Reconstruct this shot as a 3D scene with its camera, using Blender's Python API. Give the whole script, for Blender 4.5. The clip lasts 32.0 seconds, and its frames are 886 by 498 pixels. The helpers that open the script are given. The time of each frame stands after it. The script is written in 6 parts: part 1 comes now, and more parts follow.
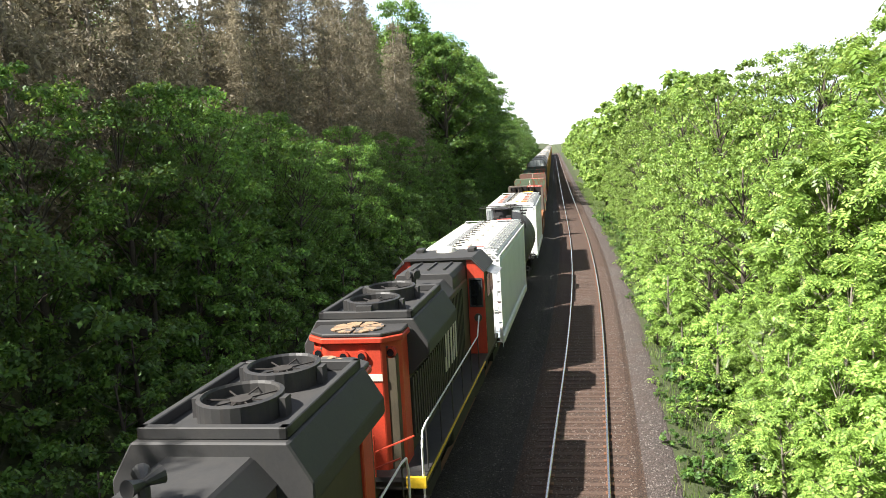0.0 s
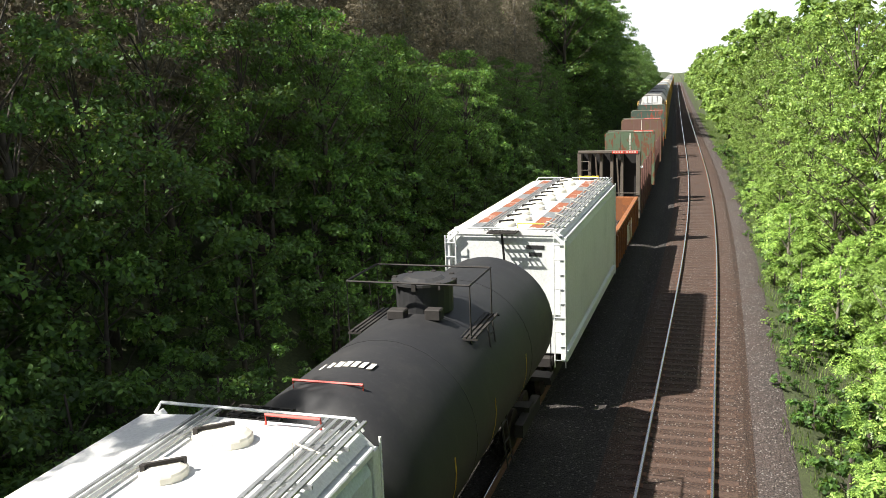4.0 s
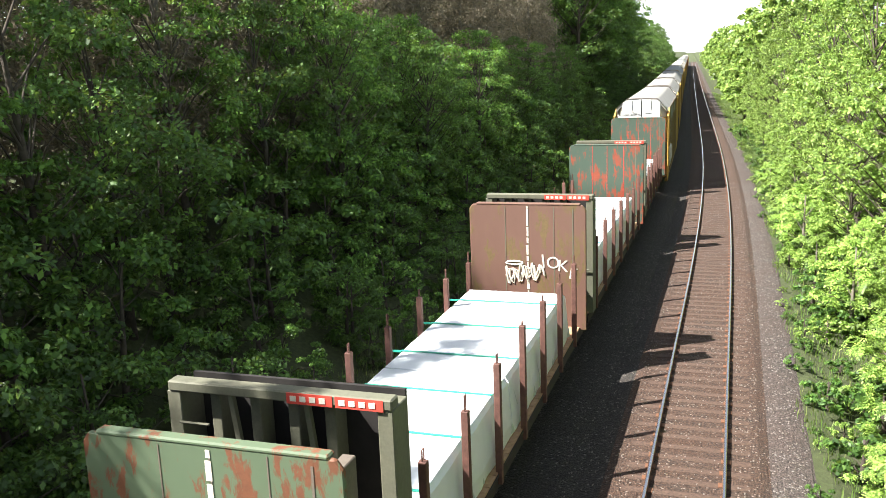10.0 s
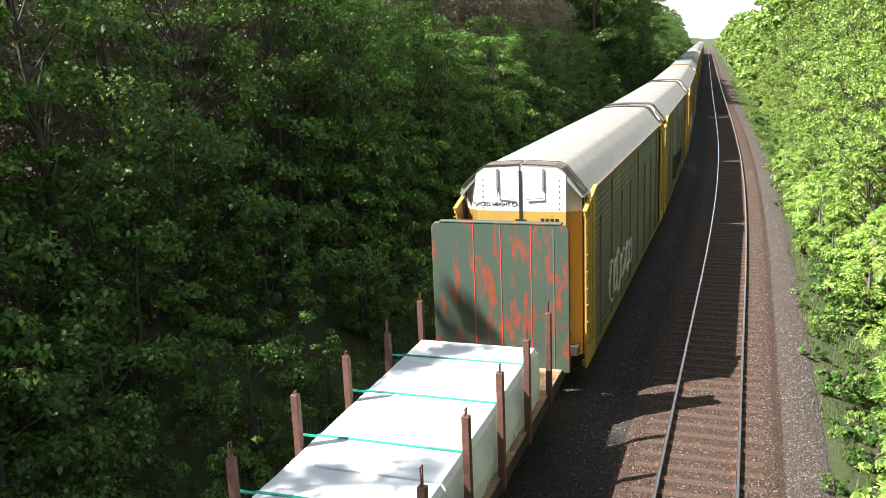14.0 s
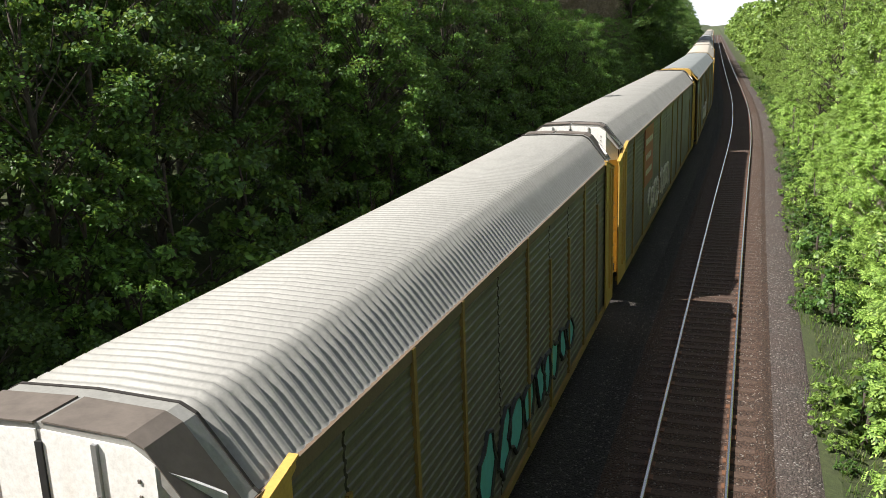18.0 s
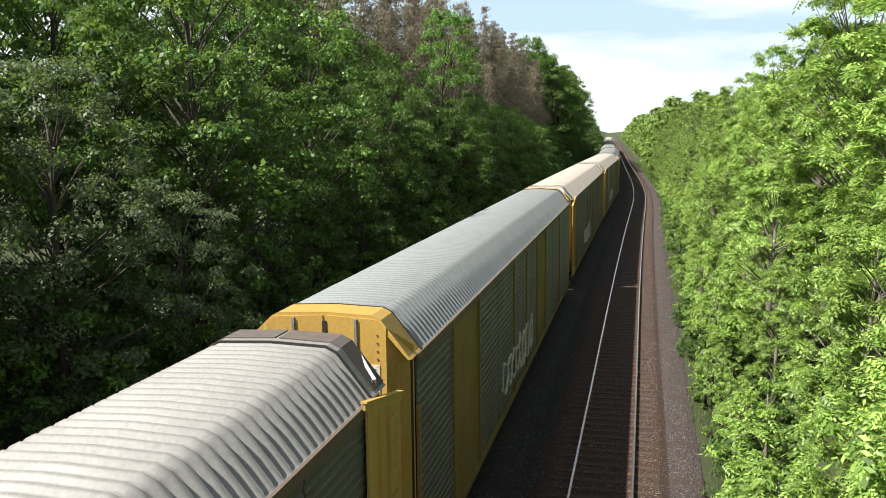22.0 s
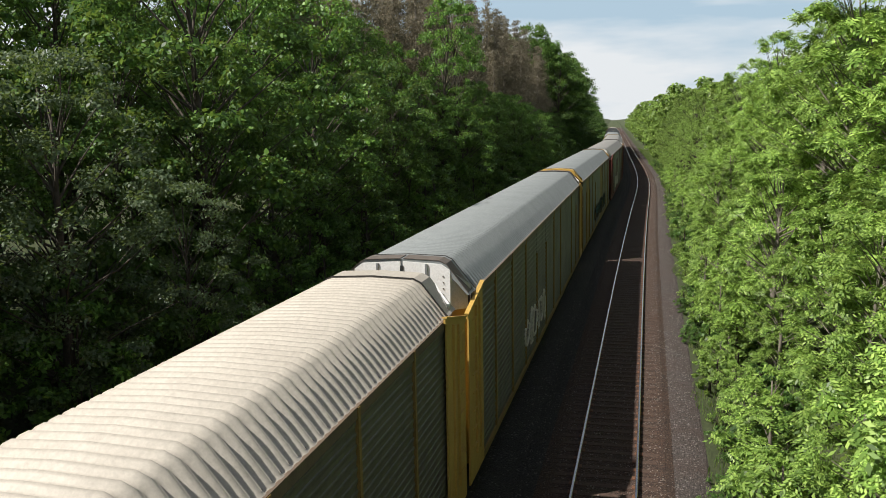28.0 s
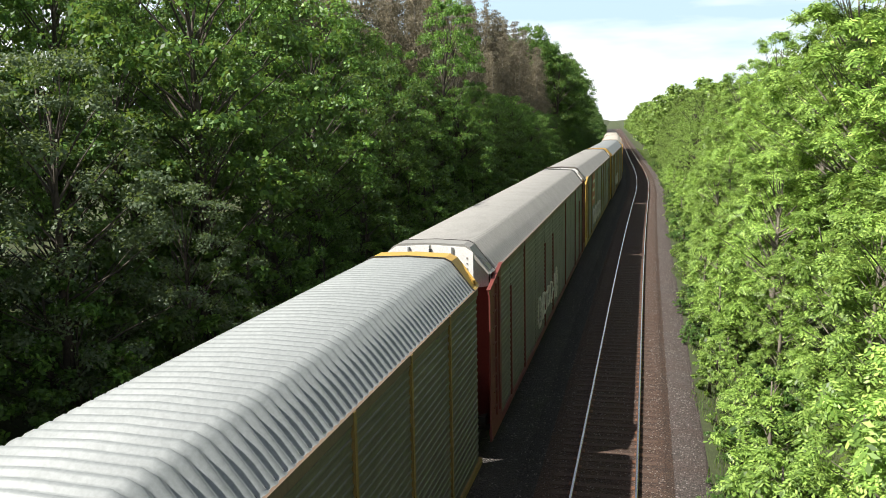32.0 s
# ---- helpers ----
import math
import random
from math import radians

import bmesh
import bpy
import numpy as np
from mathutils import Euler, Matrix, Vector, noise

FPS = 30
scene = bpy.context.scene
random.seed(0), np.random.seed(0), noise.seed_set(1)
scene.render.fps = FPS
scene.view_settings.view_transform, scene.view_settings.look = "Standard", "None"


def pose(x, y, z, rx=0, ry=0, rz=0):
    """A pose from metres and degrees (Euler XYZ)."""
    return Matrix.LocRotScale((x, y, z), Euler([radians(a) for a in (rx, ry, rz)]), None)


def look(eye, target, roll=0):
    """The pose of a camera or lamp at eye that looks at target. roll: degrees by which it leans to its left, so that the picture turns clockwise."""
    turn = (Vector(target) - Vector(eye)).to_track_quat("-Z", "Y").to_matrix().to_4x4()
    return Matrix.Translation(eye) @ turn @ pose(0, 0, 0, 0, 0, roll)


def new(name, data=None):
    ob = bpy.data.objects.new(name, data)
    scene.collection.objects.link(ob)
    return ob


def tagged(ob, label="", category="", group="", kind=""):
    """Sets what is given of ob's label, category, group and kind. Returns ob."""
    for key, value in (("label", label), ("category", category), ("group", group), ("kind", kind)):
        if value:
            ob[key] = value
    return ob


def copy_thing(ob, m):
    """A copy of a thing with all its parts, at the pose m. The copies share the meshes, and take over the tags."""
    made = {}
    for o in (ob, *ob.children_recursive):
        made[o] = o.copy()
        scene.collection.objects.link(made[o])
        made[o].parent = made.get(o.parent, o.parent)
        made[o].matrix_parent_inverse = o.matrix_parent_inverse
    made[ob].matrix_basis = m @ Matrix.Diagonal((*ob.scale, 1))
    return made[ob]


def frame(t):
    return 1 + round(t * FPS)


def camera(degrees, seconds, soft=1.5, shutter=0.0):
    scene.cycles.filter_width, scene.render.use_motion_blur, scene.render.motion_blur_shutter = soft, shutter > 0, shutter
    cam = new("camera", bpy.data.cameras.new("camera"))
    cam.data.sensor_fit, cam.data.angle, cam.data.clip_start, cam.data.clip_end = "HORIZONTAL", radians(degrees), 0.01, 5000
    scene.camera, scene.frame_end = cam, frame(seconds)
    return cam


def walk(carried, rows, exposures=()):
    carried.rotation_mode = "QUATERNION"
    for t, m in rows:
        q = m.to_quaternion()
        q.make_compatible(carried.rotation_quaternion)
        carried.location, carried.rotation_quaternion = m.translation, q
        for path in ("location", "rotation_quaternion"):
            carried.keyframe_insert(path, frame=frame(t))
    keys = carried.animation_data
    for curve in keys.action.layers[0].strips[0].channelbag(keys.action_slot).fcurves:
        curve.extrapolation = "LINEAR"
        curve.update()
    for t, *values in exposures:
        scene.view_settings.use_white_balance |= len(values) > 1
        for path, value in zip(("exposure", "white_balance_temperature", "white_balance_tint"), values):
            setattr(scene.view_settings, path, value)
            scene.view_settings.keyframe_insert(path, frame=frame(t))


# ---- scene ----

# ---------------------------------------------------------------- camera
TRACK_X, TRAIN_OFF, TRAIN_Z = -1.1, -4.52, 0.0
# time, heading to the left of the line, tilt downwards, roll, place along the line
PATH = [
    (0, 10.16, 6.63, -3.25, 0), (0.5, 11.74, 6.95, -2.21, 0), (1, 12.91, 7.40, -1.54, 0), (1.5, 13.97, 7.63, -1.43, 0),
    (2, 14.84, 7.75, -1.70, 0), (2.5, 15.57, 7.84, -1.92, 0), (3, 16.27, 8.61, -2.08, 0), (3.5, 17.03, 10.12, -1.96, 0),
    (4, 17.67, 11.05, -2.08, 0), (4.5, 18.17, 11.59, -2.41, 0), (6.5, 18.41, 12.43, -2.43, 0), (7, 18.37, 12.47, -2.37, 0),
    (7.5, 18.37, 12.48, -2.37, 0), (8, 18.39, 12.45, -2.42, 0), (8.5, 18.42, 12.36, -2.39, 0), (9, 18.46, 12.29, -2.28, 0),
    (9.5, 18.51, 12.23, -2.14, 0), (10, 18.58, 12.26, -2.23, 0), (10.5, 18.62, 12.32, -2.25, 0), (11, 18.63, 12.39, -2.18, 0),
    (11.5, 18.65, 12.46, -2.23, 0), (12, 18.66, 12.44, -2.24, 0), (12.5, 18.64, 12.40, -2.14, 0), (13, 18.65, 12.34, -2.21, 0),
    (13.5, 18.88, 12.41, -2.40, 0), (14, 19.52, 13.04, -2.36, 0), (14.5, 20.41, 14.39, -2.65, 0), (15, 21.57, 15.04, -2.96, 0),
    (15.5, 26.33, 14.24, -2.28, 0), (16.5, 25.85, 16.35, -2.28, 0), (17, 25.81, 17.16, -2.22, -4), (17.5, 26.35, 17.20, -2.15, -14),
    (18, 19.85, 13.92, -2.05, -31), (18.2, 14.90, 11.15, -0.90, -38.5), (18.5, 11.85, 8.32, 0.70, -48.5), (19, 11.65, 8.48, 0.39, -61.5),
    (19.5, 11.68, 8.39, -0.40, -68), (20, 11.79, 8.22, -0.33, -70), (20.5, 12.17, 8.05, -0.63, -70), (21, 12.55, 7.91, -0.86, -70),
    (21.5, 13.04, 7.74, -0.68, -70), (22, 13.44, 7.67, -0.68, -70), (22.5, 13.74, 7.62, -0.96, -70), (23, 13.99, 7.64, -1.03, -70),
    (23.5, 14.17, 7.64, -0.95, -70), (24, 14.33, 7.69, -0.81, -70), (24.5, 14.46, 7.81, -0.84, -70), (25, 14.47, 8.07, -0.97, -70),
    (25.5, 14.37, 8.25, -1.18, -70), (27.5, 13.84, 8.44, -1.32, -70), (28, 13.70, 8.41, -1.03, -70), (28.5, 13.57, 8.36, -1.03, -70),
    (29, 13.45, 8.33, -1.24, -70), (29.5, 13.37, 8.32, -1.38, -70), (30, 13.37, 8.37, -1.28, -70), (30.5, 13.43, 8.38, -1.24, -70),
    (31, 13.51, 8.35, -1.19, -70), (31.5, 13.61, 8.36, -1.20, -70), (32, 13.66, 8.34, -1.13, -70),
]


def aim(yaw, tilt, roll, along):
    a, b = radians(yaw), radians(tilt)
    eye = Vector((-0.40 - 0.0097 * along, along, 8.53 - 0.0033 * along))
    way = Vector((-math.sin(a) * math.cos(b), math.cos(a) * math.cos(b), -math.sin(b)))
    return look(eye, eye + way * 10, roll)


cam = camera(53.66, 32.0, soft=0.8, shutter=0.0)
walk(cam, [(t, aim(*row)) for t, *row in PATH],
     exposures=[(0, 1.6), (2.5, 1.5), (4, 1.2), (6.8, 1.3), (7.2, 1.5), (8, 1.9), (9, 1.86), (10, 1.9), (12, 1.74), (14, 1.66), (15, 1.6), (16, 1.38), (17.8, 0.97), (18.4, 0.95), (23, 0.87), (25, 0.72), (26, 0.68), (28, 0.36), (29, 0.66), (30, 0.85), (32, 0.97)])

# ---------------------------------------------------------------- light
SUN_WAY = Vector((0.55, 0.36, -0.78)).normalized()
sun = new("sun", bpy.data.lights.new("sun", "SUN"))
sun.data.energy, sun.data.angle, sun.data.color = 5.0, radians(0.53), (1.0, 0.955, 0.89)
sun.matrix_world = SUN_WAY.to_track_quat("-Z", "Y").to_matrix().to_4x4()
world = bpy.data.worlds.new("sky")
scene.world = world
world.use_nodes = True
wn, wl = world.node_tree.nodes, world.node_tree.links
sky = wn.new("ShaderNodeTexSky")
sky.sky_type, sky.sun_disc = "NISHITA", False
sky.sun_elevation, sky.sun_rotation = math.asin(-SUN_WAY.z), math.atan2(-SUN_WAY.x, -SUN_WAY.y)
sky.dust_density, sky.air_density = 2.0, 1.0
wtc, wmap, wno, wra, wmx = [wn.new(n) for n in ("ShaderNodeTexCoord", "ShaderNodeMapping", "ShaderNodeTexNoise", "ShaderNodeValToRGB", "ShaderNodeMixRGB")]
wmap.inputs["Scale"].default_value = (1.0, 1.0, 3.5)
wno.inputs["Scale"].default_value, wno.inputs["Detail"].default_value = 2.2, 6
wra.color_ramp.elements[0].position, wra.color_ramp.elements[1].position = 0.40, 0.66
wra.color_ramp.elements[0].color, wra.color_ramp.elements[1].color = (0.12, 0.12, 0.12, 1), (0.60, 0.60, 0.60, 1)
wmx.inputs["Color2"].default_value = (9.5, 9.9, 10.5, 1)
wl.new(wtc.outputs["Generated"], wmap.inputs["Vector"])
wl.new(wmap.outputs["Vector"], wno.inputs["Vector"])
wl.new(wno.outputs["Fac"], wra.inputs["Fac"])
wl.new(wra.outputs["Color"], wmx.inputs["Fac"])
wl.new(sky.outputs["Color"], wmx.inputs["Color1"])
wse, wrz, wmh = [wn.new(n) for n in ("ShaderNodeSeparateXYZ", "ShaderNodeValToRGB", "ShaderNodeMixRGB")]
wrz.color_ramp.elements[0].position, wrz.color_ramp.elements[1].position = 0.13, 0.28
wrz.color_ramp.elements[0].color, wrz.color_ramp.elements[1].color = (0.9, 0.9, 0.9, 1), (0, 0, 0, 1)
wcl, wno2, wmap2 = [wn.new(n) for n in ("ShaderNodeValToRGB", "ShaderNodeTexNoise", "ShaderNodeMapping")]
wmap2.inputs["Scale"].default_value, wmap2.inputs["Location"].default_value = (1.0, 1.0, 5.0), (3.1, 0.4, 0.2)
wno2.inputs["Scale"].default_value, wno2.inputs["Detail"].default_value = 3.0, 5
wcl.color_ramp.elements[0].position, wcl.color_ramp.elements[1].position = 0.42, 0.58
wcl.color_ramp.elements[0].color, wcl.color_ramp.elements[1].color = (9.6, 12.8, 15.4, 1), (17.5, 18.2, 18.8, 1)
wl.new(wtc.outputs["Generated"], wmap2.inputs["Vector"])
wl.new(wmap2.outputs["Vector"], wno2.inputs["Vector"])
wl.new(wno2.outputs["Fac"], wcl.inputs["Fac"])
wl.new(wcl.outputs["Color"], wmh.inputs["Color2"])
wl.new(wtc.outputs["Generated"], wse.inputs["Vector"])
wl.new(wse.outputs["Z"], wrz.inputs["Fac"])
wl.new(wrz.outputs["Color"], wmh.inputs["Fac"])
wl.new(wmx.outputs["Color"], wmh.inputs["Color1"])
wl.new(wmh.outputs["Color"], wn["Background"].inputs["Color"])
wn["Background"].inputs["Strength"].default_value = 0.0385


# ---------------------------------------------------------------- materials
def node_mat(name):
    m = bpy.data.materials.new(name)
    m.use_nodes = True
    nt = m.node_tree
    return m, nt, nt.nodes["Principled BSDF"]


def ramp(nt, src, stops):
    r = nt.nodes.new("ShaderNodeValToRGB")
    e = r.color_ramp.elements
    while len(e) < len(stops):
        e.new(0.5)
    for k, (p, c) in enumerate(stops):
        e[k].position, e[k].color = p, (*c, 1)
    nt.links.new(src, r.inputs["Fac"])
    return r.outputs["Color"]


def noise_tex(nt, vec, scale, detail=5.0, rough=0.6, dist=0.0):
    n = nt.nodes.new("ShaderNodeTexNoise")
    n.inputs["Scale"].default_value, n.inputs["Detail"].default_value = scale, detail
    n.inputs["Roughness"].default_value, n.inputs["Distortion"].default_value = rough, dist
    nt.links.new(vec, n.inputs["Vector"])
    return n.outputs["Fac"]


def coords(nt, scale=(1, 1, 1), kind="Object"):
    tc, mp = nt.nodes.new("ShaderNodeTexCoord"), nt.nodes.new("ShaderNodeMapping")
    mp.inputs["Scale"].default_value = scale
    nt.links.new(tc.outputs[kind], mp.inputs["Vector"])
    return mp.outputs["Vector"]


def mix(nt, fac, a, b, mode="MIX"):
    m = nt.nodes.new("ShaderNodeMixRGB")
    m.blend_type = mode
    for sock, v in (("Fac", fac), ("Color1", a), ("Color2", b)):
        if isinstance(v, (int, float)):
            m.inputs[sock].default_value = v
        elif isinstance(v, tuple):
            m.inputs[sock].default_value = (*v, 1)
        else:
            nt.links.new(v, m.inputs[sock])
    return m.outputs["Color"]


def bump(nt, bsdf, height, strength, dist=0.02):
    b = nt.nodes.new("ShaderNodeBump")
    b.inputs["Strength"].default_value, b.inputs["Distance"].default_value = strength, dist
    nt.links.new(height, b.inputs["Height"])
    nt.links.new(b.outputs["Normal"], bsdf.inputs["Normal"])


def paint(name, base, worn, stain=(0.09, 0.06, 0.045), rough=0.5, metal=0.0, patch=0.55, streaks=0.5, grain=22.0, bumpy=0.15):
    """Weathered paint or metal: worn patches, vertical run-off streaks, fine grain."""
    m, nt, b = node_mat(name)
    v = coords(nt)
    big = noise_tex(nt, v, 0.9, 6, 0.65)
    c = mix(nt, ramp(nt, big, [(patch - 0.12, (0, 0, 0)), (patch + 0.14, (1, 1, 1))]), base, worn)
    run = noise_tex(nt, coords(nt, (5.0, 5.0, 0.45)), 1.6, 5, 0.6)
    f = ramp(nt, run, [(0.52, (0, 0, 0)), (0.78, (streaks, streaks, streaks))])
    c = mix(nt, f, c, stain)
    fine = noise_tex(nt, v, grain, 4, 0.7)
    c = mix(nt, 0.35, c, ramp(nt, fine, [(0.3, tuple(0.55 * x for x in base)), (0.7, tuple(min(1, 1.25 * x) for x in base))]))
    nt.links.new(c, b.inputs["Base Color"])
    b.inputs["Metallic"].default_value = metal
    r = nt.nodes.new("ShaderNodeMapRange")
    r.inputs["To Min"].default_value, r.inputs["To Max"].default_value = max(0.05, rough - 0.12), min(1, rough + 0.18)
    nt.links.new(big, r.inputs["Value"])
    nt.links.new(r.outputs["Result"], b.inputs["Roughness"])
    bump(nt, b, fine, bumpy, 0.01)
    return m


def rust_over(name, base, rust, amount=0.5, tall=0.35, rough=0.7, dark=None):
    """Paint that peels to rust in upright flakes."""
    m, nt, b = node_mat(name)
    n1 = noise_tex(nt, coords(nt, (7.5, 7.5, 7.5 * tall)), 1.0, 9, 0.7, 0.5)
    n2 = noise_tex(nt, coords(nt, (1.6, 1.6, 0.8)), 1.3, 4, 0.55)
    s = nt.nodes.new("ShaderNodeMath")
    s.operation = "MULTIPLY_ADD"
    s.inputs[1].default_value, s.inputs[2].default_value = 0.55, 0.0
    nt.links.new(n2, s.inputs[0])
    a = nt.nodes.new("ShaderNodeMath")
    a.operation = "MULTIPLY_ADD"
    a.inputs[1].default_value = 0.6
    nt.links.new(n1, a.inputs[0])
    nt.links.new(s.outputs[0], a.inputs[2])
    edge = 0.70 - 0.22 * amount
    f = ramp(nt, a.outputs[0], [(edge - 0.03, (0, 0, 0)), (edge + 0.02, (1, 1, 1))])
    rc = mix(nt, noise_tex(nt, coords(nt), 9, 5, 0.7), rust, tuple(0.45 * x for x in rust))
    bc = mix(nt, n2, base, dark or tuple(0.6 * x for x in base))
    nt.links.new(mix(nt, f, bc, rc), b.inputs["Base Color"])
    b.inputs["Roughness"].default_value = rough
    bump(nt, b, f, 0.12, 0.01)
    return m


def plain(name, col, rough=0.6, metal=0.0, scale=14.0, depth=0.3, bumpy=0.1):
    m, nt, b = node_mat(name)
    n = noise_tex(nt, coords(nt), scale, 6, 0.65)
    nt.links.new(ramp(nt, n, [(0.25, tuple(x * (1 - depth) for x in col)), (0.75, tuple(min(1, x * (1 + depth)) for x in col))]), b.inputs["Base Color"])
    b.inputs["Roughness"].default_value, b.inputs["Metallic"].default_value = rough, metal
    bump(nt, b, n, bumpy, 0.01)
    return m


def leaf_mat(name, c0, c1, c2, lucent=0.36, rough=0.5, glow=(0.33, 0.44, 0.07)):
    m, nt, b = node_mat(name)
    g, oi = nt.nodes.new("ShaderNodeNewGeometry"), nt.nodes.new("ShaderNodeObjectInfo")
    c = ramp(nt, g.outputs["Random Per Island"], [(0.0, c0), (0.5, c1), (1.0, c2)])
    hv = nt.nodes.new("ShaderNodeHueSaturation")
    mr = nt.nodes.new("ShaderNodeMapRange")
    mr.inputs["To Min"].default_value, mr.inputs["To Max"].default_value = 0.75, 1.25
    nt.links.new(oi.outputs["Random"], mr.inputs["Value"])
    nt.links.new(mr.outputs["Result"], hv.inputs["Value"])
    nt.links.new(c, hv.inputs["Color"])
    nt.links.new(hv.outputs["Color"], b.inputs["Base Color"])
    b.inputs["Roughness"].default_value = rough
    b.inputs["Specular IOR Level"].default_value = 0.38
    tr, mx = nt.nodes.new("ShaderNodeBsdfTranslucent"), nt.nodes.new("ShaderNodeMixShader")
    mx.inputs["Fac"].default_value = lucent
    nt.links.new(mix(nt, 0.6, hv.outputs["Color"], glow, "MIX"), tr.inputs["Color"])
    nt.links.new(b.outputs["BSDF"], mx.inputs[1])
    nt.links.new(tr.outputs["BSDF"], mx.inputs[2])
    nt.links.new(mx.outputs["Shader"], nt.nodes["Material Output"].inputs["Surface"])
    return m


def ground_mat():
    """Earth and litter under the trees, grass tint further out."""
    m, nt, b = node_mat("earth")
    v = coords(nt)
    c = mix(nt, noise_tex(nt, v, 0.6, 6, 0.6), (0.030, 0.050, 0.014), (0.055, 0.060, 0.024))
    c = mix(nt, ramp(nt, noise_tex(nt, v, 6, 6, 0.7), [(0.4, (0, 0, 0)), (0.7, (1, 1, 1))]), c, (0.075, 0.095, 0.032))
    nt.links.new(c, b.inputs["Base Color"])
    b.inputs["Roughness"].default_value = 0.95
    bump(nt, b, noise_tex(nt, v, 9, 6, 0.7), 0.8, 0.08)
    return m


def ballast_mat(name, lo, hi, speck, tint):
    m, nt, b = node_mat(name)
    v = coords(nt)
    vo = nt.nodes.new("ShaderNodeTexVoronoi")
    vo.inputs["Scale"].default_value = 22.0
    nt.links.new(v, vo.inputs["Vector"])
    sep = nt.nodes.new("ShaderNodeSeparateColor")
    nt.links.new(vo.outputs["Color"], sep.inputs["Color"])
    c = ramp(nt, sep.outputs["Red"], [(0.0, lo), (0.7, hi), (0.93, hi), (0.97, speck)])
    c = mix(nt, ramp(nt, noise_tex(nt, v, 0.7, 6, 0.65), [(0.35, (0, 0, 0)), (0.7, (0.75, 0.75, 0.75))]), c, tint)
    # shade in the gaps between stones, multiplied into the colour
    gap_shade = ramp(nt, vo.outputs["Distance"], [(0.0, (1, 1, 1)), (0.75, (0.35, 0.35, 0.35))])
    nt.links.new(mix(nt, 1.0, c, gap_shade, "MULTIPLY"), b.inputs["Base Color"])
    b.inputs["Roughness"].default_value = 0.9
    inv = nt.nodes.new("ShaderNodeMath")
    inv.operation = "SUBTRACT"
    inv.inputs[0].default_value = 1.0
    nt.links.new(vo.outputs["Distance"], inv.inputs[1])
    bump(nt, b, inv.outputs[0], 1.0, 0.05)
    return m


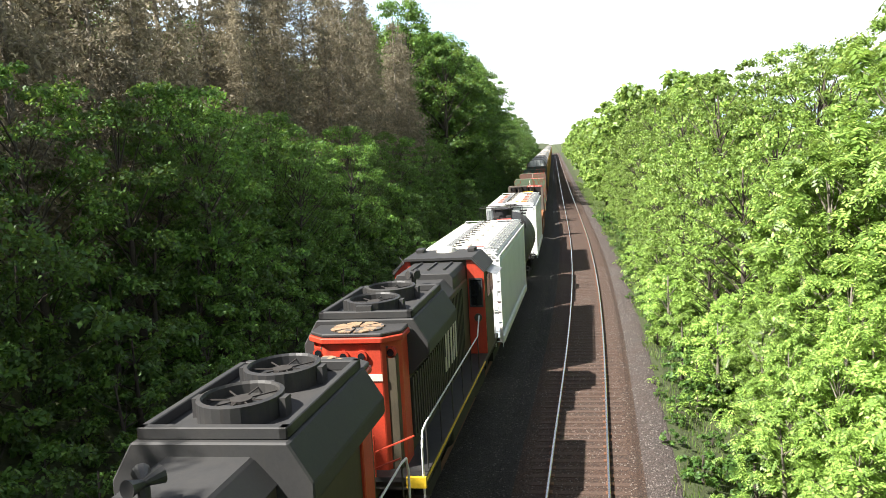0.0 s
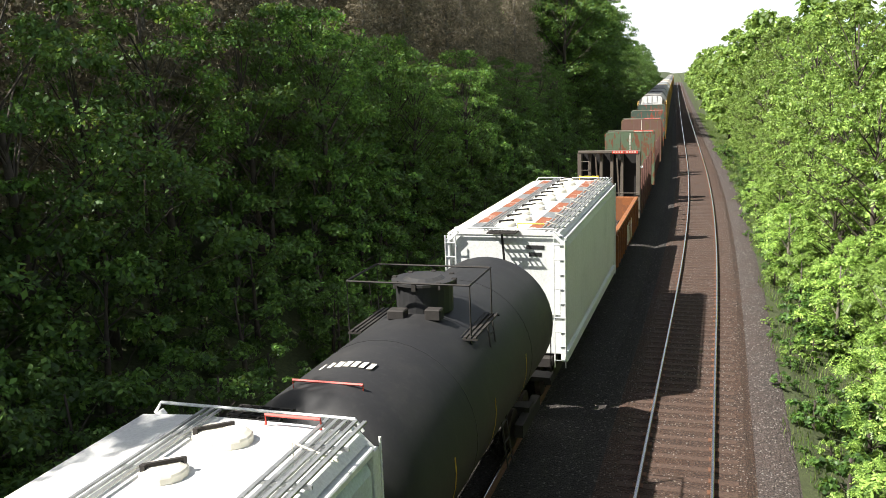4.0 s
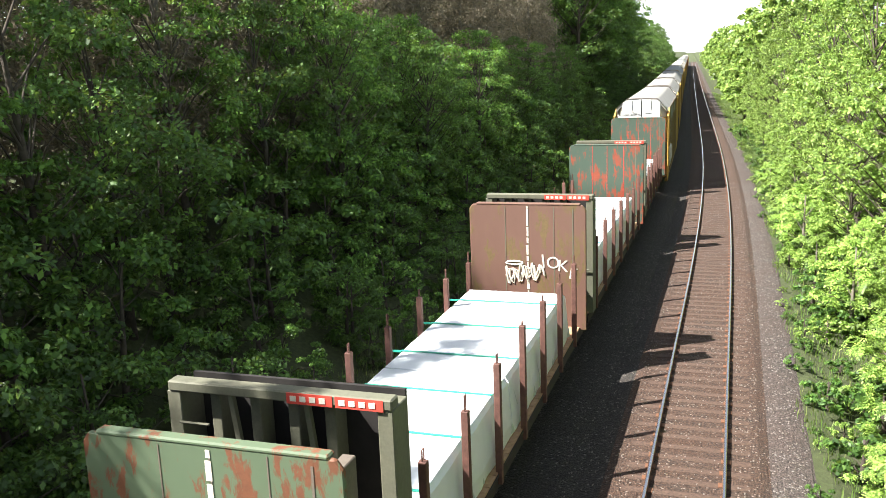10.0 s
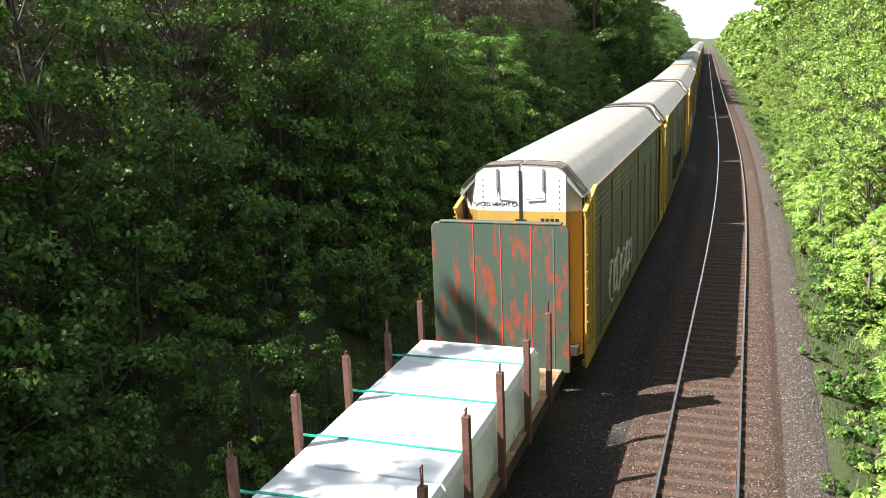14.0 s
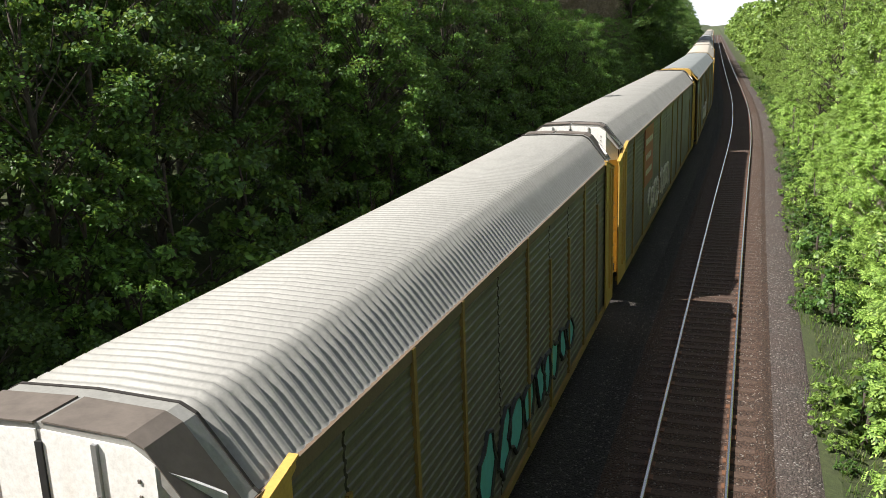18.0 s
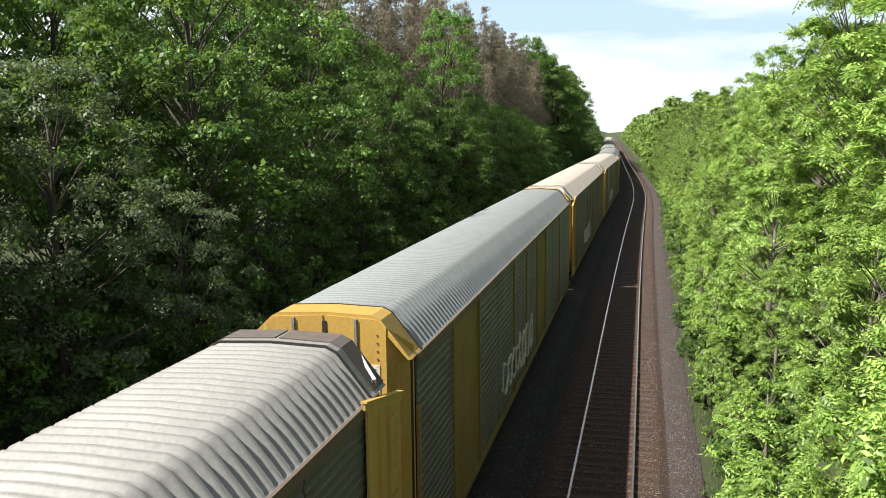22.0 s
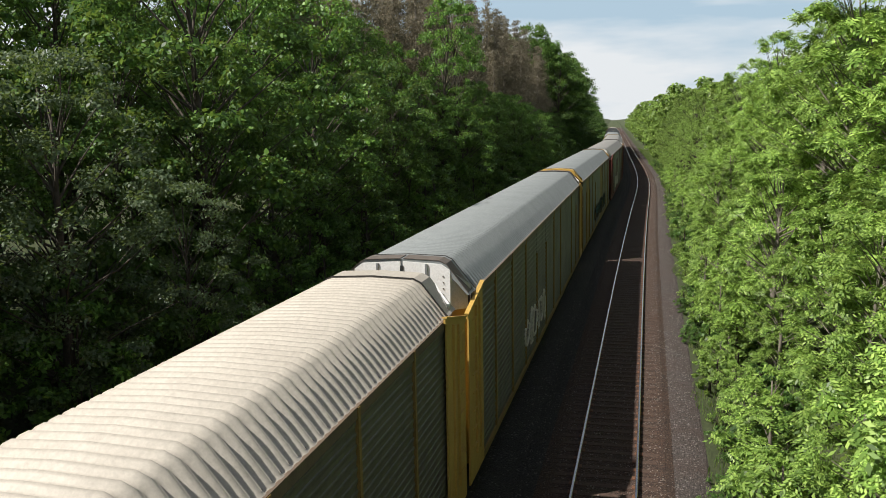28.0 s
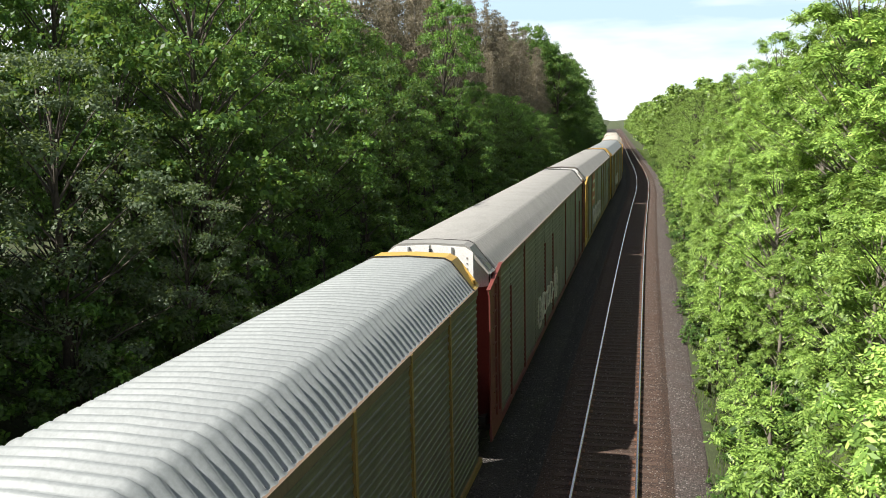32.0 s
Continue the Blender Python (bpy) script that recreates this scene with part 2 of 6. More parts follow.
M = {
    "earth": ground_mat(),
    # darker ballast copy: the train's shade is put into its colour
    "ballast": ballast_mat("ballast_train_shade", (0.028, 0.024, 0.021), (0.074, 0.064, 0.056), (0.28, 0.25, 0.225), (0.046, 0.036, 0.030)),
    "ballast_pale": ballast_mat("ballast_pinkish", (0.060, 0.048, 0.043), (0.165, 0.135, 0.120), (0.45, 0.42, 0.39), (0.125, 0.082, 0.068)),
    "ballast_rust": ballast_mat("ballast_rust", (0.048, 0.029, 0.021), (0.120, 0.073, 0.051), (0.36, 0.29, 0.24), (0.115, 0.054, 0.029)),
    "tie": plain("weathered_tie", (0.068, 0.041, 0.029), 0.9, 0, 14, 0.7, 0.3),
    "rail_side": plain("rusty_rail", (0.16, 0.075, 0.04), 0.75, 0.2, 20, 0.4, 0.2),
    "rail_top": plain("polished_rail_head", (0.62, 0.60, 0.60), 0.22, 1.0, 3, 0.1, 0.02),
    "stone": plain("loose_stone", (0.19, 0.165, 0.145), 0.9, 0, 20, 0.5, 0.3),
    "white": paint("white_car_paint", (0.74, 0.76, 0.74), (0.62, 0.64, 0.62), (0.30, 0.25, 0.2), 0.45, 0, 0.6, 0.3),
    "white_roof": paint("white_roof_paint", (0.80, 0.80, 0.77), (0.70, 0.69, 0.64), (0.45, 0.36, 0.24), 0.5, 0, 0.62, 0.15),
    "rust_roof": rust_over("peeling_white_roof", (0.62, 0.60, 0.57), (0.36, 0.12, 0.055), 1.05, 1.0, 0.7, (0.48, 0.47, 0.46)),
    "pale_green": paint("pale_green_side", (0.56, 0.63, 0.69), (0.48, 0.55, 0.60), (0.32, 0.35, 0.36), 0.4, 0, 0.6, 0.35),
    "grating": plain("galvanised_grating", (0.36, 0.37, 0.37), 0.5, 0.7, 6, 0.3, 0.1),
    "hatch": plain("hatch_cream", (0.66, 0.63, 0.54), 0.5, 0, 5, 0.2, 0.1),
    "tank": paint("black_tank_paint", (0.017, 0.017, 0.018), (0.034, 0.033, 0.031), (0.08, 0.076, 0.068), 0.6, 0, 0.6, 0.25),
    "loco_black": paint("loco_black", (0.028, 0.028, 0.029), (0.05, 0.047, 0.042), (0.10, 0.075, 0.05), 0.5, 0, 0.55, 0.4),
    "loco_grime": paint("loco_grimed_side", (0.050, 0.043, 0.028), (0.085, 0.07, 0.042), (0.03, 0.026, 0.02), 0.6, 0, 0.5, 0.6),
    "loco_roof": paint("loco_dusty_roof", (0.030, 0.030, 0.030), (0.046, 0.043, 0.040), (0.075, 0.062, 0.045), 0.65, 0, 0.55, 0.2),
    "loco_red": paint("loco_orange_red", (0.50, 0.050, 0.022), (0.40, 0.05, 0.026), (0.13, 0.035, 0.02), 0.45, 0, 0.55, 0.5),
    "lettering": plain("white_lettering", (0.62, 0.58, 0.50), 0.6, 0, 9, 0.25, 0.05),
    "chain_white": plain("white_handrail", (0.72, 0.72, 0.70), 0.5, 0, 9, 0.15, 0.05),
    "glass": plain("dark_glass", (0.012, 0.014, 0.016), 0.06, 0, 2, 0.1, 0.0),
    "fan": rust_over("fan_grille", (0.10, 0.095, 0.09), (0.42, 0.27, 0.16), 0.65, 1.0, 0.6),
    "yellow": plain("safety_yellow", (0.75, 0.50, 0.03), 0.5, 0, 9, 0.2, 0.05),
    "rust_gondola": rust_over("rusted_gondola", (0.25, 0.095, 0.034), (0.37, 0.135, 0.042), 0.55, 0.5, 0.8, (0.16, 0.065, 0.03)),
    "scrap": plain("brown_ore", (0.066, 0.047, 0.038), 0.9, 0, 8, 0.6, 0.5),
    "dark_steel": plain("dark_underframe", (0.030, 0.026, 0.023), 0.8, 0.1, 8, 0.4, 0.2),
    "wheel": plain("wheel_steel", (0.06, 0.045, 0.036), 0.6, 0.5, 8, 0.4, 0.1),
    "bulk_green": rust_over("bulkhead_green", (0.075, 0.115, 0.065), (0.20, 0.075, 0.035), 0.42, 0.3, 0.7, (0.10, 0.135, 0.08)),
    "bulk_brown": rust_over("bulkhead_brown", (0.115, 0.058, 0.042), (0.17, 0.115, 0.045), 0.3, 0.35, 0.75, (0.15, 0.08, 0.058)),
    "bulk_redgreen": rust_over("bulkhead_flaking_green", (0.045, 0.072, 0.052), (0.33, 0.070, 0.034), 0.34, 0.2, 0.7, (0.058, 0.092, 0.066)),
    "rib_brown": paint("rib_brown", (0.040, 0.030, 0.026), (0.06, 0.046, 0.038), (0.02, 0.017, 0.015), 0.7, 0, 0.5, 0.4),
    # near-black base stands for the shade in the recess behind the ribs
    "bulk_black": plain("shaded_bulkhead_plate", (0.014, 0.012, 0.011), 0.85, 0, 6, 0.4, 0.2),
    "rib_grey": paint("rib_greyish_brown", (0.150, 0.125, 0.100), (0.11, 0.09, 0.072), (0.05, 0.04, 0.032), 0.7, 0, 0.5, 0.5),
    "rib_olive": paint("rib_olive", (0.115, 0.12, 0.085), (0.15, 0.145, 0.10), (0.05, 0.042, 0.03), 0.7, 0, 0.5, 0.5),
    "mark_red": plain("red_mark_plate", (0.62, 0.07, 0.05), 0.5, 0, 8, 0.2, 0.05),
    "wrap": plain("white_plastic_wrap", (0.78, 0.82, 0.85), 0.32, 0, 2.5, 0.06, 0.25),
    # darker copy of the wrap: shade of the side folds as colour
    "wrap_fold_shade": plain("wrap_fold_shade", (0.52, 0.60, 0.60), 0.38, 0, 2.2, 0.14, 0.6),
    "strap": plain("green_strap", (0.03, 0.33, 0.24), 0.5, 0, 8, 0.1, 0.05),
    "stake": plain("brown_stake", (0.115, 0.052, 0.040), 0.75, 0, 8, 0.4, 0.2),
    "deck": plain("timber_deck", (0.36, 0.22, 0.13), 0.85, 0, 6, 0.4, 0.3),
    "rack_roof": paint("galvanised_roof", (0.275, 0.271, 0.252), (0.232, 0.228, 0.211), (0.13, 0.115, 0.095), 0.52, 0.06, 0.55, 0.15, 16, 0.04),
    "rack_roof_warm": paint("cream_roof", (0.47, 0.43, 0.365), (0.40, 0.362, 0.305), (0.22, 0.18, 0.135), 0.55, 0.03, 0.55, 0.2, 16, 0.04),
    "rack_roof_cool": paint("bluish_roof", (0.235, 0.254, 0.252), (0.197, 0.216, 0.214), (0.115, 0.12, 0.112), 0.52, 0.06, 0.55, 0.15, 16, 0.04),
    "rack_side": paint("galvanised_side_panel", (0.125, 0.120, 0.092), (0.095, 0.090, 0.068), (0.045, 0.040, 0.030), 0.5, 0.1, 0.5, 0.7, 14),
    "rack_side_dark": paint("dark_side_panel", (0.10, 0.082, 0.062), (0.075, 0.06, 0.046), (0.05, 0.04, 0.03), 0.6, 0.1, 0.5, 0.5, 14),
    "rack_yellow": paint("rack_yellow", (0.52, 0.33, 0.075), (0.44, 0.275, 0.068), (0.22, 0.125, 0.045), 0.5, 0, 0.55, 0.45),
    "rack_post": paint("rack_post_ochre_shaded_yellow", (0.26, 0.165, 0.040), (0.19, 0.12, 0.034), (0.10, 0.062, 0.026), 0.6, 0, 0.5, 0.5),
    "rack_eave": paint("rack_eave_brown", (0.15, 0.105, 0.07), (0.11, 0.08, 0.055), (0.05, 0.038, 0.028), 0.6, 0, 0.5, 0.5),
    "rack_maroon": paint("rack_maroon", (0.155, 0.034, 0.026), (0.12, 0.03, 0.024), (0.05, 0.02, 0.018), 0.6, 0, 0.5, 0.4),
    "rack_white": paint("rack_white_door", (0.84, 0.83, 0.80), (0.78, 0.76, 0.72), (0.48, 0.30, 0.16), 0.45, 0, 0.68, 0.18),
    "tar": plain("grey_sealant", (0.12, 0.10, 0.085), 0.85, 0, 5, 0.25, 0.2),
    "red_board": plain("brick_red_board", (0.30, 0.075, 0.04), 0.55, 0, 5, 0.3, 0.1),
    "black_text": plain("black_text", (0.02, 0.02, 0.02), 0.6, 0, 8, 0.1, 0.0),
    "teal": plain("teal_spray", (0.10, 0.42, 0.42), 0.6, 0, 6, 0.2, 0.0),
    "bark": plain("grey_brown_bark", (0.065, 0.053, 0.041), 0.95, 0, 7, 0.5, 0.8),
    "bark_pale": plain("pale_bark", (0.17, 0.15, 0.12), 0.9, 0, 7, 0.4, 0.5),
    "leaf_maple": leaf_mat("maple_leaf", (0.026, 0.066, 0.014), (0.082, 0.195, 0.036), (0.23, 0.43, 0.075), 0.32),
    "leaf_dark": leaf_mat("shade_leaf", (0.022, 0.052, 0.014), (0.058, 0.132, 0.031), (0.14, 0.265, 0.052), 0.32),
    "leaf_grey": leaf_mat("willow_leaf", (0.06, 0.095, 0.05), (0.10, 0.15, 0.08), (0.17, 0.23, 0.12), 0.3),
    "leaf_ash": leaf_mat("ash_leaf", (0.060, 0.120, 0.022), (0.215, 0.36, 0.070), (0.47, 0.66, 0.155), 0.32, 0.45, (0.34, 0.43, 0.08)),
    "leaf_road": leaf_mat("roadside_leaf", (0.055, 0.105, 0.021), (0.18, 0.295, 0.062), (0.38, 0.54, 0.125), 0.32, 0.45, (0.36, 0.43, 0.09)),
    "leaf_brown": leaf_mat("dead_needle", (0.105, 0.092, 0.060), (0.20, 0.175, 0.118), (0.34, 0.295, 0.20), 0.34, 0.7, (0.30, 0.26, 0.17)),
    "grass": leaf_mat("verge_grass", (0.06, 0.115, 0.025), (0.095, 0.175, 0.035), (0.19, 0.20, 0.085), 0.35),
}


# ---------------------------------------------------------------- geometry helpers
class Geo:
    """Gathers simple solids into one mesh."""

    def __init__(self):
        self.v, self.f = [], []

    def add(self, verts, faces):
        n = len(self.v)
        self.v += [tuple(p) for p in verts]
        self.f += [tuple(n + i for i in q) for q in faces]
        return self

    def box(self, x0, x1, y0, y1, z0, z1):
        return self.add([(x0, y0, z0), (x1, y0, z0), (x1, y1, z0), (x0, y1, z0), (x0, y0, z1), (x1, y0, z1), (x1, y1, z1), (x0, y1, z1)],
                        [(0, 3, 2, 1), (4, 5, 6, 7), (0, 1, 5, 4), (1, 2, 6, 5), (2, 3, 7, 6), (3, 0, 4, 7)])

    def bar(self, p, q, w, h=None, up=(0, 0, 1)):
        """A square bar from p to q."""
        p, q, h = Vector(p), Vector(q), h or w
        d = (q - p).normalized()
        u = Vector(up)
        if abs(d.dot(u)) > 0.98:
            u = Vector((0, 1, 0))
        r = d.cross(u).normalized()
        u = r.cross(d)
        a, b = r * w / 2, u * h / 2
        return self.add([p - a - b, p + a - b, p + a + b, p - a + b, q - a - b, q + a - b, q + a + b, q - a + b],
                        [(0, 1, 2, 3), (7, 6, 5, 4), (0, 4, 5, 1), (1, 5, 6, 2), (2, 6, 7, 3), (3, 7, 4, 0)])

    def tube(self, pts, r, n=6, ends=True):
        """A round tube along points; r a number or one radius a point."""
        pts = [Vector(p) for p in pts]
        rs = r if isinstance(r, (list, tuple)) else [r] * len(pts)
        base = len(self.v)
        for k, p in enumerate(pts):
            d = (pts[min(k + 1, len(pts) - 1)] - pts[max(k - 1, 0)]).normalized()
            a = d.cross(Vector((0, 0, 1)) if abs(d.z) < 0.95 else Vector((1, 0, 0))).normalized()
            b = a.cross(d)
            for j in range(n):
                t = 2 * math.pi * j / n
                self.v.append(tuple(p + (a * math.cos(t) + b * math.sin(t)) * rs[k]))
        for k in range(len(pts) - 1):
            for j in range(n):
                i0, i1 = base + k * n + j, base + k * n + (j + 1) % n
                self.f.append((i0, i1, i1 + n, i0 + n))
        if ends:
            self.f.append(tuple(base + j for j in range(n))[::-1])
            self.f.append(tuple(base + (len(pts) - 1) * n + j for j in range(n)))
        return self

    def sweep(self, profile, stations, closed=True, caps=True):
        """Rings of one profile: stations are functions or offsets along y; profile in (x, z)."""
        base, n = len(self.v), len(profile)
        for y in stations:
            for x, z in profile:
                self.v.append((x, y, z))
        for k in range(len(stations) - 1):
            for j in range(n if closed else n - 1):
                a, b = base + k * n + j, base + k * n + (j + 1) % n
                self.f.append((a, b, b + n, a + n))
        if caps and closed:
            self.f.append(tuple(base + j for j in range(n))[::-1])
            self.f.append(tuple(base + (len(stations) - 1) * n + j for j in range(n)))
        return self

    def prism(self, plan, z0, z1):
        """An upright solid over a plan given counter-clockwise."""
        n = len(plan)
        return self.add([(x, y, z0) for x, y in plan] + [(x, y, z1) for x, y in plan],
                        [tuple(range(n))[::-1], tuple(range(n, 2 * n))] + [(i, (i + 1) % n, (i + 1) % n + n, i + n) for i in range(n)])

    def mesh(self, name, mat, smooth=False):
        me = bpy.data.meshes.new(name)
        me.from_pydata(self.v, [], self.f)
        me.materials.append(M[mat])
        if smooth:
            me.polygons.foreach_set("use_smooth", [True] * len(me.polygons))
        me.update()
        return me


def part(name, geo, mat, parent, label="", smooth=False, bevel=0.0):
    ob = new(name, geo.mesh(name, mat, smooth))
    ob.parent = parent
    if bevel:
        mod = ob.modifiers.new("bevel", "BEVEL")
        mod.width, mod.segments, mod.limit_method = bevel, 1, "ANGLE"
    return tagged(ob, label) if label else ob


def thing(name, label, category, group="", kind=""):
    return tagged(new(name), label, category, group, kind)


def words(text, size, mat, parent, m, name="writing", label=""):
    """Flat letters in the built-in font, as a mesh."""
    cu = bpy.data.curves.new(name, "FONT")
    cu.body, cu.size, cu.align_x, cu.align_y, cu.extrude = text, size, "CENTER", "CENTER", 0.004
    tmp = bpy.data.objects.new(name, cu)
    me = bpy.data.meshes.new_from_object(tmp)
    bpy.data.objects.remove(tmp)
    me.materials.append(M[mat])
    ob = new(name, me)
    ob.parent, ob.matrix_basis = parent, m
    return tagged(ob, label) if label else ob


FACING = Matrix(((1, 0, 0, 0), (0, 0, -1, 0), (0, 1, 0, 0), (0, 0, 0, 1)))     # letters upright, read from -y
SIDE = Matrix(((0, 0, 1, 0), (1, 0, 0, 0), (0, 1, 0, 0), (0, 0, 0, 1)))        # letters upright, read from +x


# ---------------------------------------------------------------- the line
# heading of the line to the left, by place along it
BEND_AT = np.array([-70, -35, 0, 30, 60, 85, 110, 150, 250.0])
BEND = np.array([0.0045, 0.0090, 0.0023, -0.0025, 0.0294, 0.0469, 0.0494, 0.0475, 0.0463])
LINE_Y = np.arange(-1600, 2600, 2.0)
LINE_X = np.concatenate([[0.0], np.cumsum(2.0 * np.interp(LINE_Y[:-1] + 1.0, BEND_AT, BEND))])
LINE_X = TRACK_X - LINE_X + np.interp(0.0, LINE_Y, LINE_X)


def line_x(y):
    return float(np.interp(y, LINE_Y, LINE_X))


def line_turn(y):
    return math.atan(float(np.interp(y, BEND_AT, BEND)))


STATIONS = [-130 + 4.0 * k for k in range(25)] + [-30 + 3.0 * k for k in range(50)] + [120 + 12.0 * k for k in range(44)]


def along(geo, profile, stations=STATIONS, closed=False):
    """Sweep a profile (offset from the near line, height) along the curve."""
    base, n = len(geo.v), len(profile)
    for y in stations:
        a, cx = line_turn(y), line_x(y)
        for x, z in profile:
            geo.v.append((cx + x * math.cos(a), y + x * math.sin(a), z))
    for k in range(len(stations) - 1):
        for j in range(n if closed else n - 1):
            p, q = base + k * n + j, base + k * n + (j + 1) % n
            geo.f.append((p, p + n, q + n, q) if not closed else (p, q, q + n, p + n))
    return geo


def setting(name, geo, mat, label, category, smooth=False):
    return tagged(new(name, geo.mesh(name, mat, smooth)), label, category, kind="structure")


LEFT_SHAPE = [(-1500, 6), (-400, 5), (-60, 4.2), (-30, 3.4), (-20, 2.0), (-14.5, 0.3), (-12, -0.9), (-10.5, -1.5)]
MIDDLE = [(-8.9, -1.45), (1.85, -1.0), (2.32, -0.27), (2.9, -0.40), (3.6, -0.68)]
RIGHT_SHAPE = [(4.6, -0.95), (6.5, -0.9), (10, -0.4), (18, 0.3), (60, 2.0), (400, 4.0), (1500, 5.0)]
setting("ground", along(Geo(), LEFT_SHAPE + MIDDLE + RIGHT_SHAPE, [-1500, -600, -250] + STATIONS + [760, 1000, 1500, 2400]),
        "earth", "dark wooded earth with leaf litter and grass beside the line", "ground")
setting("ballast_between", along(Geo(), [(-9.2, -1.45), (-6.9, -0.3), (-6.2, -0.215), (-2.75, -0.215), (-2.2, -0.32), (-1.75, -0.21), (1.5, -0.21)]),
        "ballast", "crushed-stone ballast under the train and between the tracks, darkened for train shade", "ballast")
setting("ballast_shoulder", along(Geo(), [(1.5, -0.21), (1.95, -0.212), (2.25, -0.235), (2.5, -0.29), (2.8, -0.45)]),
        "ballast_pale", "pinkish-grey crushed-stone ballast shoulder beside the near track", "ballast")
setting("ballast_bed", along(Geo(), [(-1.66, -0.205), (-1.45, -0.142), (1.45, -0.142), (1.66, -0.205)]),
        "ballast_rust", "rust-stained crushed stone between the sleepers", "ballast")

RAIL = [(-0.075, -0.17), (0.075, -0.17), (0.075, -0.155), (0.012, -0.13), (0.012, -0.045), (0.036, -0.035), (0.036, -0.005),
        (-0.036, -0.005), (-0.036, -0.035), (-0.012, -0.045), (-0.012, -0.13), (-0.075, -0.155)]


def track(off, lift, label):
    t = thing("railway_track", label, "track", kind="structure")
    for side in (-0.7525, 0.7525):
        r = part("rail", along(Geo(), [(x + off + side, z + lift) for x, z in RAIL], STATIONS, True), "rail_side", t, "rusty steel rail")
        part("rail_head", along(Geo(), [(off + side - 0.033, lift - 0.004), (off + side - 0.02, lift + 0.002), (off + side + 0.02, lift + 0.002), (off + side + 0.033, lift - 0.004)]),
             "rail_top", r, "polished bright running surface")
    return t


near_track = track(0.0, 0.0, "single rusty railway track on weathered wooden sleepers")
train_track = track(TRAIN_OFF, TRAIN_Z, "railway track under the freight train")


def tie_points(off, y, skew):
    a = line_turn(y) + skew
    return Matrix.Translation((line_x(y) + off * math.cos(line_turn(y)), y + off * math.sin(line_turn(y)), 0)) @ pose(0, 0, 0, 0, 0, math.degrees(a))



# ---------------------------------------------------------------- train timetable: time, place of the first hopper's front end
RUN = [(0, 31.8), (0.5, 27.4), (1, 22.9), (1.5, 18.5), (2, 14.2), (2.5, 9.9), (3, 5.8), (3.5, 1.5), (4, -3.2), (4.5, -7.5), (5.5, -15.5), (6.5, -23.4), (7, -27.8),
       (7.5, -32.0), (8, -36.4), (8.5, -40.8), (9, -45.3), (9.5, -49.8), (10, -54.4), (10.5, -58.6), (11, -63.0), (11.5, -67.4), (12, -71.8), (12.5, -76.3), (13, -80.8),
       (13.5, -85.2), (14, -89.7), (14.5, -94.3), (15, -98.8), (15.5, -104.0), (16.5, -113.4), (17, -122.0), (17.5, -136.6), (18, -156.4), (18.5, -171.0), (19, -186.7),
       (19.5, -200.8), (20, -210.7), (21, -227.9), (22, -243.7), (23, -260.4), (24, -277.2), (25, -293.6), (26.5, -318.5), (28, -343.4), (29, -360.1), (30, -376.6), (31, -393.4), (32, -410.2)]
movers = []


def on_line(y):
    """Pose of a car whose middle is at y on the train's track."""
    a = line_turn(y)
    return Matrix.Translation((line_x(y) + TRAIN_OFF * math.cos(a), y + TRAIN_OFF * math.sin(a), TRAIN_Z)) @ pose(0, 0, 0, 0, 0, math.degrees(a))


def coupled(ob, u, turn=0):
    """Enter a car whose middle runs u metres behind the first hopper's front."""
    size = tuple(ob.scale)
    movers.append((ob, u, turn))
    ob.matrix_basis = on_line(RUN[0][1] + u) @ pose(0, 0, 0, 0, 0, turn)
    ob.scale = size


def truck(parent, y, wheels=(-0.62, 0.62)):
    b = part("truck", Geo().box(-1.12, -0.92, y - 1.0, y + 1.0, 0.38, 0.68).box(0.92, 1.12, y - 1.0, y + 1.0, 0.38, 0.68).box(-1.1, 1.1, y - 0.2, y + 0.2, 0.45, 0.8),
             "dark_steel", parent, "cast steel truck frame")
    for w in wheels:
        for sx in (-0.75, 0.75):
            part("wheel", Geo().tube([(sx - 0.07, y + w, 0.45), (sx + 0.07, y + w, 0.45)], 0.45, 16), "wheel", b)
    return b


def ladder(geo, p, q, side, rungs, r=0.018):
    """Two rails p-q (upright), set apart by the vector side, with rungs."""
    p, q, s = Vector(p), Vector(q), Vector(side)
    geo.tube([p, q], r, 5)
    geo.tube([p + s, q + s], r, 5)
    for k in range(rungs):
        a = p.lerp(q, (k + 0.5) / rungs)
        geo.tube([a, a + s], r * 0.85, 5)
    return geo


# ---------------------------------------------------------------- locomotives
def underframe(parent, length, deck=1.15, width=2.7, trucks=True):
    h = length / 2
    part("sill", Geo().box(-width / 2, width / 2, -h, h, deck - 0.22, deck).box(-0.35, 0.35, -h, h, deck - 0.5, deck - 0.22), "dark_steel", parent, "dark steel underframe")
    for e in (-1, 1):
        part("coupler", Geo().box(-0.12, 0.12, min(e * h, e * (h + 0.35)), max(e * h, e * (h + 0.35)), 0.72, 0.95).box(-0.2, 0.2, min(e * (h + 0.2), e * (h + 0.42)), max(e * (h + 0.2), e * (h + 0.42)), 0.7, 1.0), "wheel", parent)
        if trucks:
            truck(parent, e * (h - 1.35))


